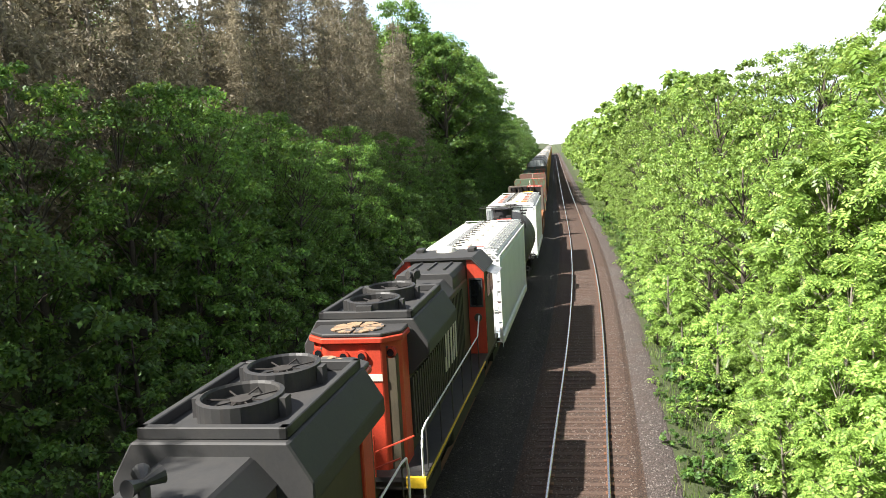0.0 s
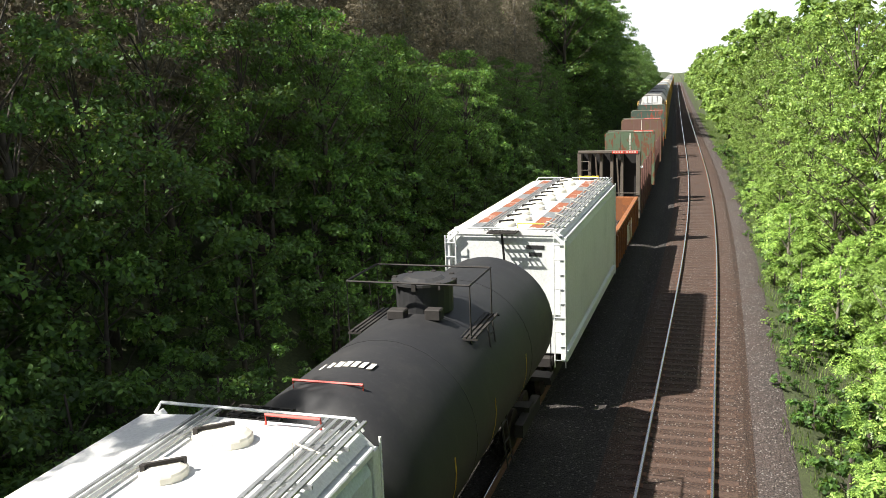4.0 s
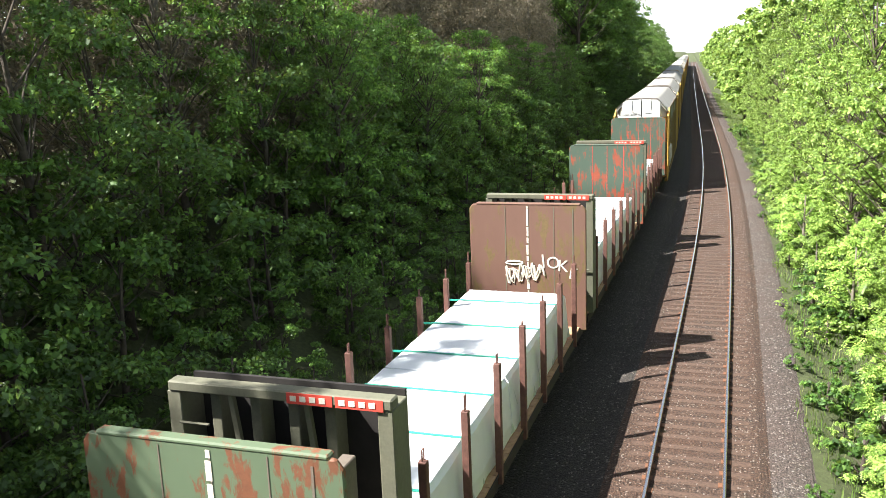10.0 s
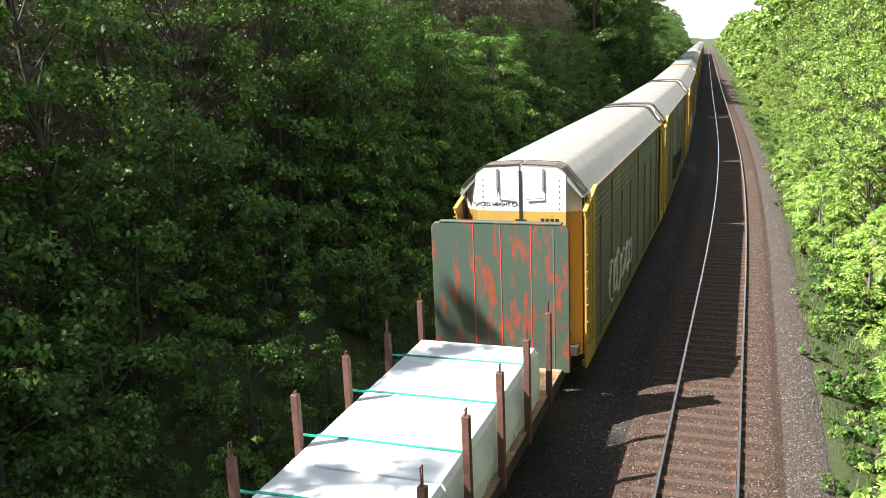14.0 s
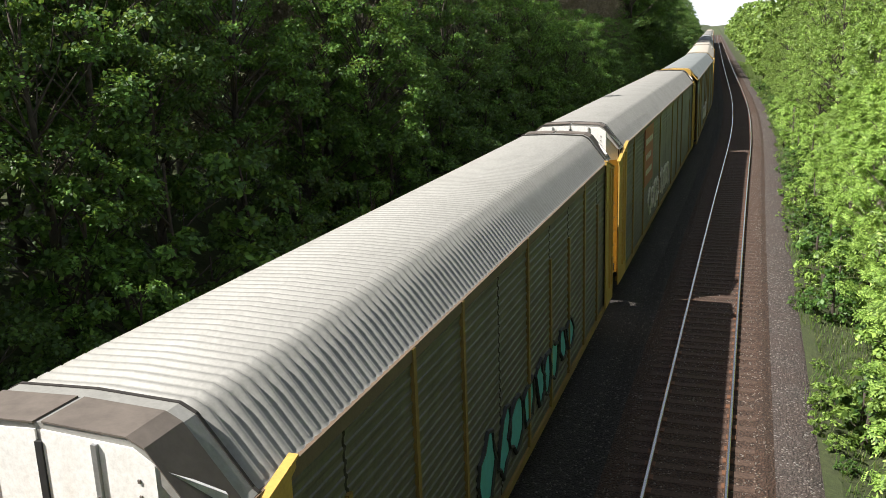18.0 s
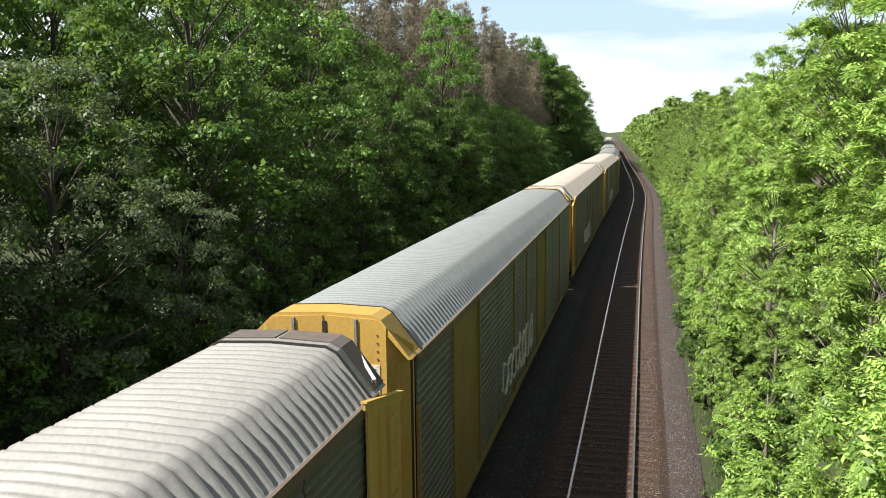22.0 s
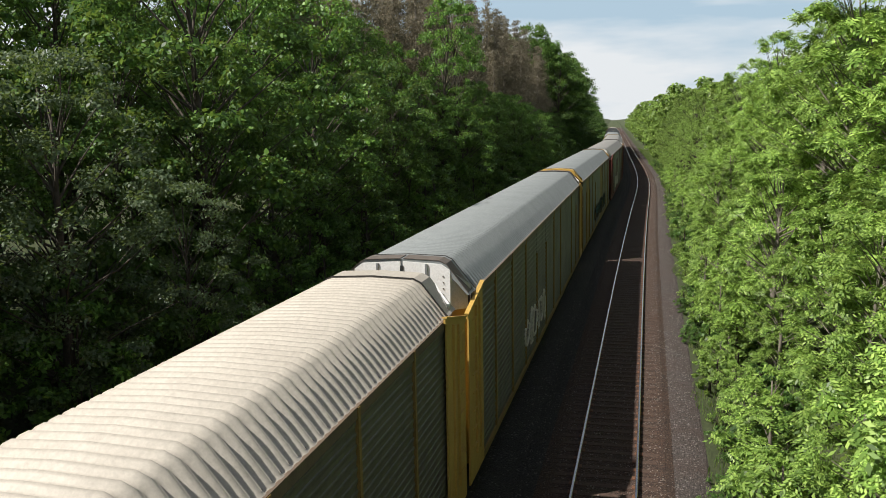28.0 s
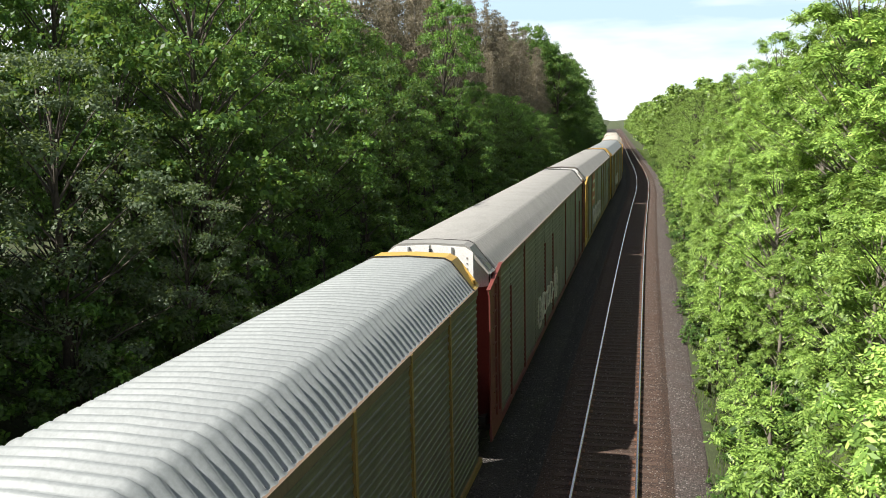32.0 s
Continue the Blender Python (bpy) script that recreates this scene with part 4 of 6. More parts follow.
    for y in (-3.5, -1.0, 1.6):
        g = Geo()
        for k in range(5):
            a0, a1 = radians(8 - 9 * k), radians(8 - 9 * (k + 1))
            g.add([((r + .006) * math.cos(a), y + d, zc + (r + .006) * math.sin(a)) for a, d in ((a0, 0), (a0, 0.06), (a1, 0.06), (a1, 0))], [(0, 1, 2, 3), (3, 2, 1, 0)])
        part("reflector_stripe", g, "yellow", T, "yellow reflective stripe")
    for y in (-h, h - 0.5):
        part("end_walk", Geo().box(-1.4, 1.4, y, y + 0.5, 1.1, 1.2), "dark_steel", T)
    for e in (-1, 1):
        for sx in (-1.35, 1.35):
            part("end_rail", Geo().tube([(sx, e * (h - 0.05), 1.2), (sx, e * (h - 0.05), 2.1), (sx, e * (h - 0.6), 2.1)], 0.02, 5), "dark_steel", T)
    return T


coupled(tank_car(), 18.4)


# ---------------------------------------------------------------- gondola with ore
def gondola():
    G = thing("gondola", "rusted open gondola heaped with brown ore", "freight car", "freight train")
    h = 5.05
    underframe(G, 10.1, 1.2, 2.6)
    for sx in (-1, 1):
        x0, x1 = sx * 1.42, sx * 1.5
        wall = part("side_wall", Geo().box(min(x0, x1), max(x0, x1), -h, h, 1.1, 2.6), "rust_gondola", G, "rust-streaked side wall")
        part("top_rail", Geo().box(min(sx * 1.38, sx * 1.56), max(sx * 1.38, sx * 1.56), -h, h, 2.56, 2.68), "rust_gondola", wall, bevel=0.015)
        for k in range(12):
            y = -h + 0.35 + (2 * h - 0.7) * k / 11
            part("side_rib", Geo().sweep([(sx * 1.5, 1.15), (sx * 1.6, 1.2), (sx * 1.6, 2.5), (sx * 1.5, 2.56)][::sx], [y - 0.06, y + 0.06]), "rust_gondola", wall)
    for e in (-1, 1):
        y0, y1 = e * h, e * (h - 0.08)
        part("end_wall", Geo().box(-1.5, 1.5, min(y0, y1), max(y0, y1), 1.1, 2.66), "rust_gondola", G, "orange rusted end wall", bevel=0.01)
        part("end_beam", Geo().box(-1.55, 1.55, min(y0, y0 + e * 0.08), max(y0, y0 + e * 0.08), 2.5, 2.68).box(-1.5, 1.5, min(y0, y0 + e * 0.07), max(y0, y0 + e * 0.07), 1.8, 1.92), "rust_gondola", G)
    part("floor", Geo().box(-1.42, 1.42, -h, h, 1.12, 1.2), "dark_steel", G)
    rng = random.Random(5)
    nx, ny = 18, 50
    heap = Geo()
    vs, fs = [], []
    for j in range(ny + 1):
        for i in range(nx + 1):
            x, y = -1.41 + 2.82 * i / nx, -h + 0.1 + (2 * h - 0.9) * j / ny
            z = 1.3 + 1.0 * max(0, 1 - abs(x / 1.5) ** 1.8) * (0.75 + 0.25 * math.cos(y * 1.3)) * min(1, (2 * h - 0.9 - (y + h)) / 1.2 + 0.1)
            vs.append((x, y, z + 0.06 * noise.noise((x * 4, y * 4, 1))))
    for j in range(ny):
        for i in range(nx):
            a = j * (nx + 1) + i
            fs.append((a, a + 1, a + nx + 2, a + nx + 1))
    part("ore_heap", heap.add(vs, fs), "scrap", G, "heap of brown ore", smooth=True)
    lumps = Geo()
    for _ in range(4200):
        v = vs[rng.randrange(len(vs))]
        s = 0.018 + 0.07 * rng.random() ** 2.4
        x, y, z = v[0] + rng.uniform(-0.08, 0.08), v[1] + rng.uniform(-0.09, 0.09), v[2] + s * 0.3
        long_by, wide_by = rng.uniform(0.7, 1.7), rng.uniform(0.6, 1.2)
        j = [rng.uniform(0.5, 1.2) * s * f for f in (long_by, wide_by, long_by, wide_by, 0.8, 0.8)]
        lumps.add([(x + j[0], y, z), (x, y + j[1], z), (x - j[2], y, z), (x, y - j[3], z), (x, y, z + j[4]), (x, y, z - j[5])],
                  [(0, 1, 4), (1, 2, 4), (2, 3, 4), (3, 0, 4), (1, 0, 5), (2, 1, 5), (3, 2, 5), (0, 3, 5)])
    tagged(part("ore_lumps", lumps, "scrap", G, "loose lumps of ore"), kind="stuff")
    spray = Geo()
    for k, (y, w) in enumerate(((-1.4, 0.35), (-0.8, 0.3), (-0.2, 0.35), (0.5, 0.3))):
        spray.add([(1.615, y, 1.35), (1.615, y + w, 1.4), (1.615, y + w + 0.1, 2.3), (1.615, y + 0.08, 2.35)], [(0, 1, 2, 3)])
    part("spray_patch", spray, "hatch", G, "pale spray-painted patches")
    return G


ore_car = gondola()
ore_car.scale = (1.0, 1.0, 0.93)
coupled(ore_car, 41.5)


# ---------------------------------------------------------------- bulkhead flat cars with wrapped lumber
def bulkhead_flat(length, label, face, rib, seed, scribble, z1, room):
    B = thing("bulkhead_flat_car", label, "freight car", "freight train")
    h = length / 2
    rng = random.Random(seed)
    underframe(B, length, 1.15, 2.8)
    n = int(length / 0.45)
    deck = part("deck", Geo().box(-1.42, 1.42, -h, h, 1.15, 1.2), "dark_steel", B)
    for k in range(n):
        y = -h + 0.02 + (length - 0.04) * k / n
        part("deck_plank", Geo().box(-1.4, 1.4, y, y + length / n - 0.02, 1.2, 1.235), "deck", deck)
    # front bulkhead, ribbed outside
    f = part("front_bulkhead", Geo().box(-1.52, 1.50, -h + 0.62, -h + 0.68, 1.2, 4.58), "bulk_black", B, "steel bulkhead plate, coloured dark for recess shade")
    beam = Geo().box(-1.56, 1.53, -h + 0.1, -h + 0.32, 4.5, 4.64)
    part("top_beam", beam, rib, f, "top beam of the bulkhead", bevel=0.02)
    for x in (-1.49, -1.0, -0.42, 0.12, 0.62, 1.43):
        w = 0.10 if abs(x) > 1.2 else 0.075
        part("post", Geo().box(x - w, x + w, -h + 0.12 if abs(x) > 1.2 else -h + 0.3, -h + 0.62, 1.2, 4.5), rib, f, bevel=0.012)
    for x in (-0.7, 0.36):
        part("brace", Geo().bar((x, -h + 0.2, 4.55), (x + 0.16, -h + 0.5, 1.3), 0.07), rib, f)
    part("mark_plate", Geo().box(0.15, 0.76, -h + 0.09, -h + 0.1, 4.490, 4.630).box(0.80, 1.42, -h + 0.09, -h + 0.1, 4.490, 4.630), "mark_red", f, "red plate with white mark bars")
    mk = Geo()
    for k in range(9):
        x = 0.2 + 0.13 * k
        if k != 4:
            mk.box(x, x + 0.08, -h + 0.083, -h + 0.09, 4.525, 4.595)
    part("mark_bar", mk, "lettering", f)
    for z in (1.75, 2.5):
        part("grab_iron", Geo().tube([(-1.42, -h + 0.05, z), (1.42, -h + 0.05, z)], 0.022, 5), rib, f, "long grab iron")
    for k in range(6):
        part("rung", Geo().tube([(-1.4, -h + 0.08, 1.9 + 0.44 * k), (-0.98, -h + 0.08, 1.9 + 0.44 * k)], 0.02, 5), rib, f)
    # rear bulkhead, flat side towards the load
    y0 = h - 0.75
    r = part("rear_bulkhead", Geo().sweep([(-1.63, 1.15), (1.59, 1.15), (1.59, 4.48), (1.50, 4.6), (-1.54, 4.6), (-1.63, 4.48)], [y0, y0 + 0.07]), face, B, "flat peeling bulkhead plate", bevel=0.02)
    part("top_beam", Geo().box(-1.43, 1.43, y0 - 0.01, y0 + 0.16, 4.58, 4.64), face, r, bevel=0.02)
    for x in (-1.4, -0.5, 0.5, 1.4):
        part("post", Geo().box(x - 0.08, x + 0.08, y0 + 0.07, y0 + 0.55, 1.2, 4.4), rib, r, bevel=0.012)
    for k in range(3):
        part("grab_iron", Geo().tube([(1.5, y0 + 0.1, 1.9 + 0.7 * k), (1.5, y0 + 0.58, 1.9 + 0.7 * k)], 0.02, 5), rib, r)
    part("brace", Geo().bar((1.44, y0 + 0.12, 4.3), (1.44, y0 + 0.5, 1.6), 0.05), rib, r)
    for x in (-0.62, 0.02, 0.72):
        part("seam", Geo().box(x - 0.009, x + 0.009, y0 - 0.008, y0, 1.2, 4.55), "mark_red" if scribble == "none" else rib, r, "rusted weld seam")
    part("edge_strip", Geo().box(1.22, 1.25, y0 - 0.008, y0, 1.2, 4.5), rib, r)
    if not scribble == "none":
        st = Geo()
        z = 2.0
        while z < 4.5:
            q = rng.uniform(0.12, 0.5)
            st.box(-0.03 + rng.uniform(-0.01, 0.01), 0.03 + rng.uniform(-0.02, 0.01), y0 - 0.01, y0 - 0.002, z, min(4.55, z + q))
            z += q + rng.uniform(0.01, 0.06)
        part("centre_stripe", st, "lettering", r, "chipped white centre stripe")
    if scribble is True:
        pts = []
        for k in range(90):
            f = k / 89
            x = -0.62 + 1.05 * f + 0.09 * math.sin(k * 0.62)
            pts.append((x, y0 - 0.012, 2.62 + 0.16 * f + (0.20 + 0.07 * math.sin(k * 0.21)) * math.sin(k * 0.95 + 0.6 * math.sin(k * 0.3))))
        part("spray_scrawl", Geo().tube(pts, 0.026, 5), "lettering", r, "white unreadable spray scrawl")
        for q, (ch, dz, tip) in enumerate((("J", 0.04, 6), ("O", -0.02, -8), ("K", -0.10, -4), ("E", -0.30, -10))):
            words(ch, 0.46, "lettering", r, Matrix.Translation((0.42 + 0.27 * q, y0 - 0.012, 3.02 + dz)) @ FACING @ pose(0, 0, 0, 0, 0, tip), "spray_letter", "white sprayed letter")
        part("spray_stroke", Geo().tube([(-0.38 + 0.24 * math.cos(a), y0 - 0.012, 2.98 + 0.05 * math.sin(a)) for a in [q * 0.45 for q in range(15)]], 0.024, 5), "lettering", r)
    # wrapped stacks of lumber
    a, b = -h + 0.95, h - room
    cuts = [a, a + (b - a) * 0.48, b]
    for k in range(2):
        ya, yb = cuts[k] + 0.03, cuts[k + 1] - 0.03
        prof = [(-1.34, 1.25), (1.28, 1.25), (1.32, 1.6), (1.25, z1 - 0.1), (1.19, z1), (-1.30, z1), (-1.35, z1 - 0.1)]
        st = [ya + (yb - ya) * j / 24 for j in range(25)]
        ld = thing("lumber_stack", "stack of lumber in white plastic wrap, strapped to a flat car", "lumber", "lumber loads")
        base = Geo()
        for j, y in enumerate(st):
            for i, (x, z) in enumerate(prof):
                q = noise.noise((x * 1.7 + seed, y * 1.9, z * 1.7)) * 0.035
                base.v.append((x + (q if 0 < i < 4 else 0), y, z + (0.4 * q if i in (4, 5) else 0)))
        m = len(prof)
        for j in range(24):
            for i in range(m):
                p, q = j * m + i, j * m + (i + 1) % m
                base.f.append((p, q, q + m, p + m))
        base.f.append(tuple(range(m))[::-1])
        base.f.append(tuple(24 * m + i for i in range(m)))
        part("wrap", base, "wrap", ld, "glossy white wrap", smooth=False)
        # folds on the right side, their shade given by the darker wrap colour
        fold = Geo()
        for j in range(6):
            y = ya + (yb - ya) * (j + rng.uniform(0.2, 0.8)) / 6
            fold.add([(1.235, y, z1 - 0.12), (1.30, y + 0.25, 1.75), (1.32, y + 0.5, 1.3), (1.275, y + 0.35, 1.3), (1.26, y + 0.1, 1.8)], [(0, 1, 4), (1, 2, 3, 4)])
        tagged(part("fold", fold, "wrap_fold_shade", ld), kind="stuff")
        for j in range(3):
            y = ya + (yb - ya) * (j + 0.5) / 3
            part("strap", Geo().box(-1.32, 1.21, y - 0.03, y + 0.03, z1 + 0.012, z1 + 0.022).box(-1.62, -1.32, y - 0.03, y - 0.01, z1 - 0.02, z1 + 0.02), "strap", ld, "green tie-down strap")
        loads.append(ld)
    for k in range(7):
        y = a + 0.4 + (b - a - 0.1) * k / 6
        for sx in (-1, 1):
            s = part("stake", Geo().box(min(sx * 1.36, sx * 1.48), max(sx * 1.36, sx * 1.48), y - 0.06, y + 0.06, 1.0, z1 + 0.8 + rng.uniform(-0.14, 0.1)), "stake", B, "brown steel stake", bevel=0.01)
            part("stake_ring", Geo().tube([(sx * 1.42, y - 0.03, z1 + 0.65), (sx * 1.42, y - 0.04, z1 + 0.95), (sx * 1.42, y + 0.04, z1 + 0.95), (sx * 1.42, y + 0.03, z1 + 0.65)], 0.012, 5), "stake", s)
    return B


loads = []
FLATS = [(14.75, 55.2, "bulk_green", "rib_grey", 3, False, 2.65, 2.9, "green bulkhead flat car with a rust-stained end wall and wrapped lumber"),
         (14.75, 70.6, "bulk_brown", "rib_olive", 8, True, 2.5, 2.0, "brown bulkhead flat car with white scrawl and wrapped lumber"),
         (14.75, 86.0, "bulk_redgreen", "rib_olive", 12, "none", 2.45, 1.5, "dark green bulkhead flat car flaking to red, with wrapped lumber"),
         (14.9, 101.6, "bulk_redgreen", "rib_olive", 21, "none", 2.35, 2.5, "green bulkhead flat car with red rust runs and wrapped lumber")]
for length, u, face, rib, seed, scr, top, room, label in FLATS:
    car = bulkhead_flat(length, label, face, rib, seed, scr, top, room)
    coupled(car, u)
    for ob in loads[-2:]:
        coupled(ob, u)


# ---------------------------------------------------------------- autoracks
ROOF = [(-1.56, 4.88), (-1.50, 5.06), (-0.98, 5.55), (-0.86, 5.61), (0, 5.645), (0.86, 5.61), (1.02, 5.53), (1.51, 4.90), (1.56, 4.86)]
WAVE = [0, 0.8, 1, 1, 1, 1, 0.85, 0.55, 0]      # depth of the corrugation along the profile
roof_meshes = {}


def rack_roof(length, mat):
    key = (length, mat)
    if key not in roof_meshes:
        h, g = length / 2, Geo()
        pitch = 0.245 if length > 25 else 0.17
        n = int((length - 1.6) / pitch)
        step = (length - 1.6) / n
        m = len(ROOF)
        beat = [(q / 6, 0.5 + 0.5 * math.cos(math.pi * q / 3)) for q in range(6)]
        rings = [(k + f, up) for k in range(n) for f, up in beat] + [(n, 1.0)]
        for f, up in rings:
            y = -h + 0.8 + f * step
            for (x, z), w in zip(ROOF, WAVE):
                d = Vector((x * 0.55, z - 4.2)).normalized() * (up - 1.0) * w * pitch * 0.32
                g.v.append((x + d.x, y, z + d.y))
        for j in range(len(rings) - 1):
            for i in range(m - 1):
                p = j * m + i
                g.f.append((p, p + m, p + m + 1, p + 1))
        roof_meshes[key] = g.mesh("roof", mat, True)
    return roof_meshes[key]


def autorack(length, label, roof="rack_roof", side="rack_side", post="rack_post", low="rack_yellow", top="rack_white", wings=True, tar=True, board=False, wide=False, panels=11, seed=1):
    A = thing("autorack", label, "freight car", "freight train")
    h = length / 2
    rng = random.Random(seed)
    reach = 0.42 if length > 25 else 0.05
    underframe(A, length, 1.1, 2.8)
    part("body", Geo().sweep([(-1.5, 0.62), (1.5, 0.62), (1.5, 4.85), (1.05, 5.35), (-1.05, 5.35), (-1.5, 4.85)], [-h + 0.4, h - 0.4]), "dark_steel", A)
    rf = new("roof", rack_roof(length, roof))
    rf.parent = A
    tagged(rf, "corrugated metal roof")
    for e in (-1, 1):
        y0, y1 = sorted((e * (h - 0.82), e * (h - 0.12)))
        cap = part("roof_end", Geo().sweep([(x * 1.005, z + 0.012) for x, z in ROOF] + [(1.5, 4.86), (1.05, 5.36), (-1.05, 5.36), (-1.5, 4.86)], [y0, y1]), "rack_yellow" if not wings else roof, A, "flat roof end cap")
        part("roof_seam", Geo().sweep([(x * 1.008, z + 0.024) for x, z in ROOF] + [(x * 1.0, z + 0.0) for x, z in ROOF][::-1], sorted((e * (h - 0.84), e * (h - 0.805)))), "dark_steel", cap)
        if tar:
            pr = [(x * 1.01, z + 0.03) for x, z in ROOF[1:-1]]
            for sheet, out in ((pr[:4], -0.09), (pr[3:], -0.11)):
                if out < -0.1:
                    sheet = [(0.04, sheet[0][1])] + sheet[1:]
                else:
                    sheet = sheet[:-1] + [(-0.03, sheet[-1][1])]
                part("sealant_patch", Geo().sweep(sheet + [(x, z - 0.016) for x, z in sheet][::-1], sorted((e * (h - 0.62), e * (h + out)))), "tar", cap, "grey-brown sealant sheet")
        # end doors
        yo, yi = e * (h - 0.1), e * (h - 0.45)
        for sx in (-1, 1):
            up = [(0.03, 4.5), (1.12, 4.5), (1.12, 5.42), (0.92, 5.55), (0.03, 5.6)]
            dn = [(0.03, 0.8), (1.12, 0.8), (1.12, 4.5), (0.03, 4.5)]
            for prof, mt, nm in ((up, top, "upper_door"), (dn, low, "lower_door")):
                p = [(sx * x, z) for x, z in prof]
                g = Geo().sweep(p if sx * 1 > 0 else p[::-1], sorted((yo, yo - e * 0.05)))
                x1, x2 = sx * 1.12, sx * 1.52
                zt1, zt2 = prof[2][1] if nm == "upper_door" else 4.5, 5.05 if nm == "upper_door" else 4.5
                zb = prof[0][1]
                q = [(x1, yo, zb), (x2, yi, zb), (x2, yi, zt2), (x1, yo, zt1)]
                g.add(q + [(x * 0.97, y - e * 0.04, z) for x, y, z in q], [(0, 1, 2, 3), (3, 2, 1, 0), (4, 7, 6, 5), (4, 5, 6, 7), (3, 2, 6, 7)])
                d = part(nm, g, mt, A, "folding end door")
                if nm == "upper_door":
                    part("hinge_bar", Geo().box(*sorted((sx * 0.55, sx * 0.60)), *sorted((yo, yo + e * 0.035)), 5.02, 5.55).tube([(sx * 0.57, yo + e * 0.03, 5.1), (sx * 0.57, yo + e * 0.04, 4.84), (sx * 0.15, yo + e * 0.04, 4.80)], 0.014, 5), "grating", d)
                    rv = Geo()
                    for k in range(6):
                        rv.box(*sorted((sx * 0.95, sx * 0.975)), *sorted((yo, yo + e * 0.015)), 4.56 + 0.14 * k, 4.59 + 0.14 * k)
                    part("rivet", rv, "tar", d)
        part("door_gap", Geo().box(-0.035, 0.035, *sorted((yo - e * 0.02, yo + e * 0.02)), 3.2, 5.5).box(-0.13, -0.03, *sorted((yo, yo + e * 0.04)), 3.6, 4.3).box(0.03, 0.13, *sorted((yo, yo + e * 0.04)), 3.6, 4.3), "black_text", A, "black door joint and latch bars")
        if wings:
            for sx in (-1, 1):
                pts = [(e * (h - 1.25), 0.6), (e * (h + reach), 0.6), (e * (h + reach), 4.46), (e * (h + reach + 0.12), 4.46), (e * (h + reach + 0.12), 4.56), (e * (h - 1.35), 4.95), (e * (h - 1.35), 4.85), (e * (h - 1.25), 4.8)]
                x0, x1 = sx * 1.60, sx * 1.64
                v = [(x0, y, z) for y, z in pts] + [(x1, y, z) for y, z in pts]
                k = len(pts)
                faces = [tuple(range(k)), tuple(range(2 * k - 1, k - 1, -1))] + [(i, (i + 1) % k, (i + 1) % k + k, i + k) for i in range(k)]
                w = part("end_wing", Geo().add(v, faces), low if low != "rack_maroon" else "rack_maroon", A, "side wing with a sloping top edge")
                lg = Geo()
                for q in range(8):
                    lg.tube([(sx * 1.67, e * (h - 0.25), 1.4 + 0.42 * q), (sx * 1.67, e * (h + 0.12), 1.4 + 0.42 * q)], 0.016, 5)
                part("rung", lg.bar((sx * 1.66, e * (h - 0.3), 1.1), (sx * 1.66, e * (h - 0.3), 4.6), 0.06).bar((sx * 1.66, e * (h - 0.75), 1.1), (sx * 1.66, e * (h - 0.75), 4.7), 0.06), low, w)
                part("wing_edge", Geo().bar((sx * 1.62, e * (h + reach + 0.13), 4.575), (sx * 1.62, e * (h - 1.36), 4.97), 0.10, 0.03), "rack_yellow" if low != "rack_maroon" else low, w)
    # side panels between posts
    span = (length - 1.0) / panels
    for sx in (-1, 1):
        for k in range(panels):
            ya, yb = -h + 0.5 + span * k, -h + 0.5 + span * (k + 1)
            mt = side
            # yellow panels take the darker post colour, their side's shade painted in
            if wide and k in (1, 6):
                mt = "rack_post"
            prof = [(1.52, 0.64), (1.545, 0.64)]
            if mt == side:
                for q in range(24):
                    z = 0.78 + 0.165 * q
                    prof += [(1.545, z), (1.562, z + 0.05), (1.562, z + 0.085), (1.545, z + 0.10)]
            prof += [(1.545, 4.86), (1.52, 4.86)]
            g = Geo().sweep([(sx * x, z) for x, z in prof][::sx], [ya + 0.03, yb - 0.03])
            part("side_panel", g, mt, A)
            if rng.random() < 0.8 or k == 0:
                part("post", Geo().box(*sorted((sx * 1.545, sx * 1.60)), ya - 0.05, ya + 0.05, 0.62, 4.86 - (0.9 if rng.random() < 0.25 else 0)), post, A, "ochre-painted side post")
        part("roof_gutter", Geo().box(*sorted((sx * 1.53, sx * 1.585)), -h + 0.5, h - 0.5, 4.70, 4.868), "rack_eave", A, "eave strip")
        part("side_sill", Geo().box(*sorted((sx * 1.45, sx * 1.6)), -h + 0.3, h - 0.3, 0.5, 0.66), "rack_post" if low != "rack_maroon" else "rack_maroon", A)
    if board:
        y = -h + 0.5 + span * 2 + span * 0.5
        bd = part("name_board", Geo().box(1.57, 1.605, y - span / 2 + 0.1, y + span / 2 - 0.1, 2.5, 4.75), "red_board", A, "brick-red board with white lettering bars")
        bars = Geo()
        for q, w in enumerate((1.0, 0.85, 0.9)):
            n = int(9 * w)
            for c in range(n):
                yy = y - span * 0.36 + c * span * 0.085
                bars.box(1.605, 1.612, yy, yy + span * 0.055, 4.1 - 0.6 * q, 4.32 - 0.6 * q)
        part("lettering_bar", bars, "lettering", bd)
    if top == "rack_white":
        for e in (-1,):
            words("EXCESS HEIGHT CAR", 0.13, "black_text", A, Matrix.Translation((-0.58, e * (h - 0.1) - 0.006, 4.66)) @ FACING, "notice", "black notice lettering")
            mk = Geo()
            for c in range(4):
                mk.box(0.5 + 0.12 * c, 0.58 + 0.12 * c, -h + 0.09, -h + 0.1, 4.25, 4.33)
            for c in range(6):
                mk.box(0.46 + 0.11 * c, 0.53 + 0.11 * c, -h + 0.09, -h + 0.1, 4.08, 4.16)
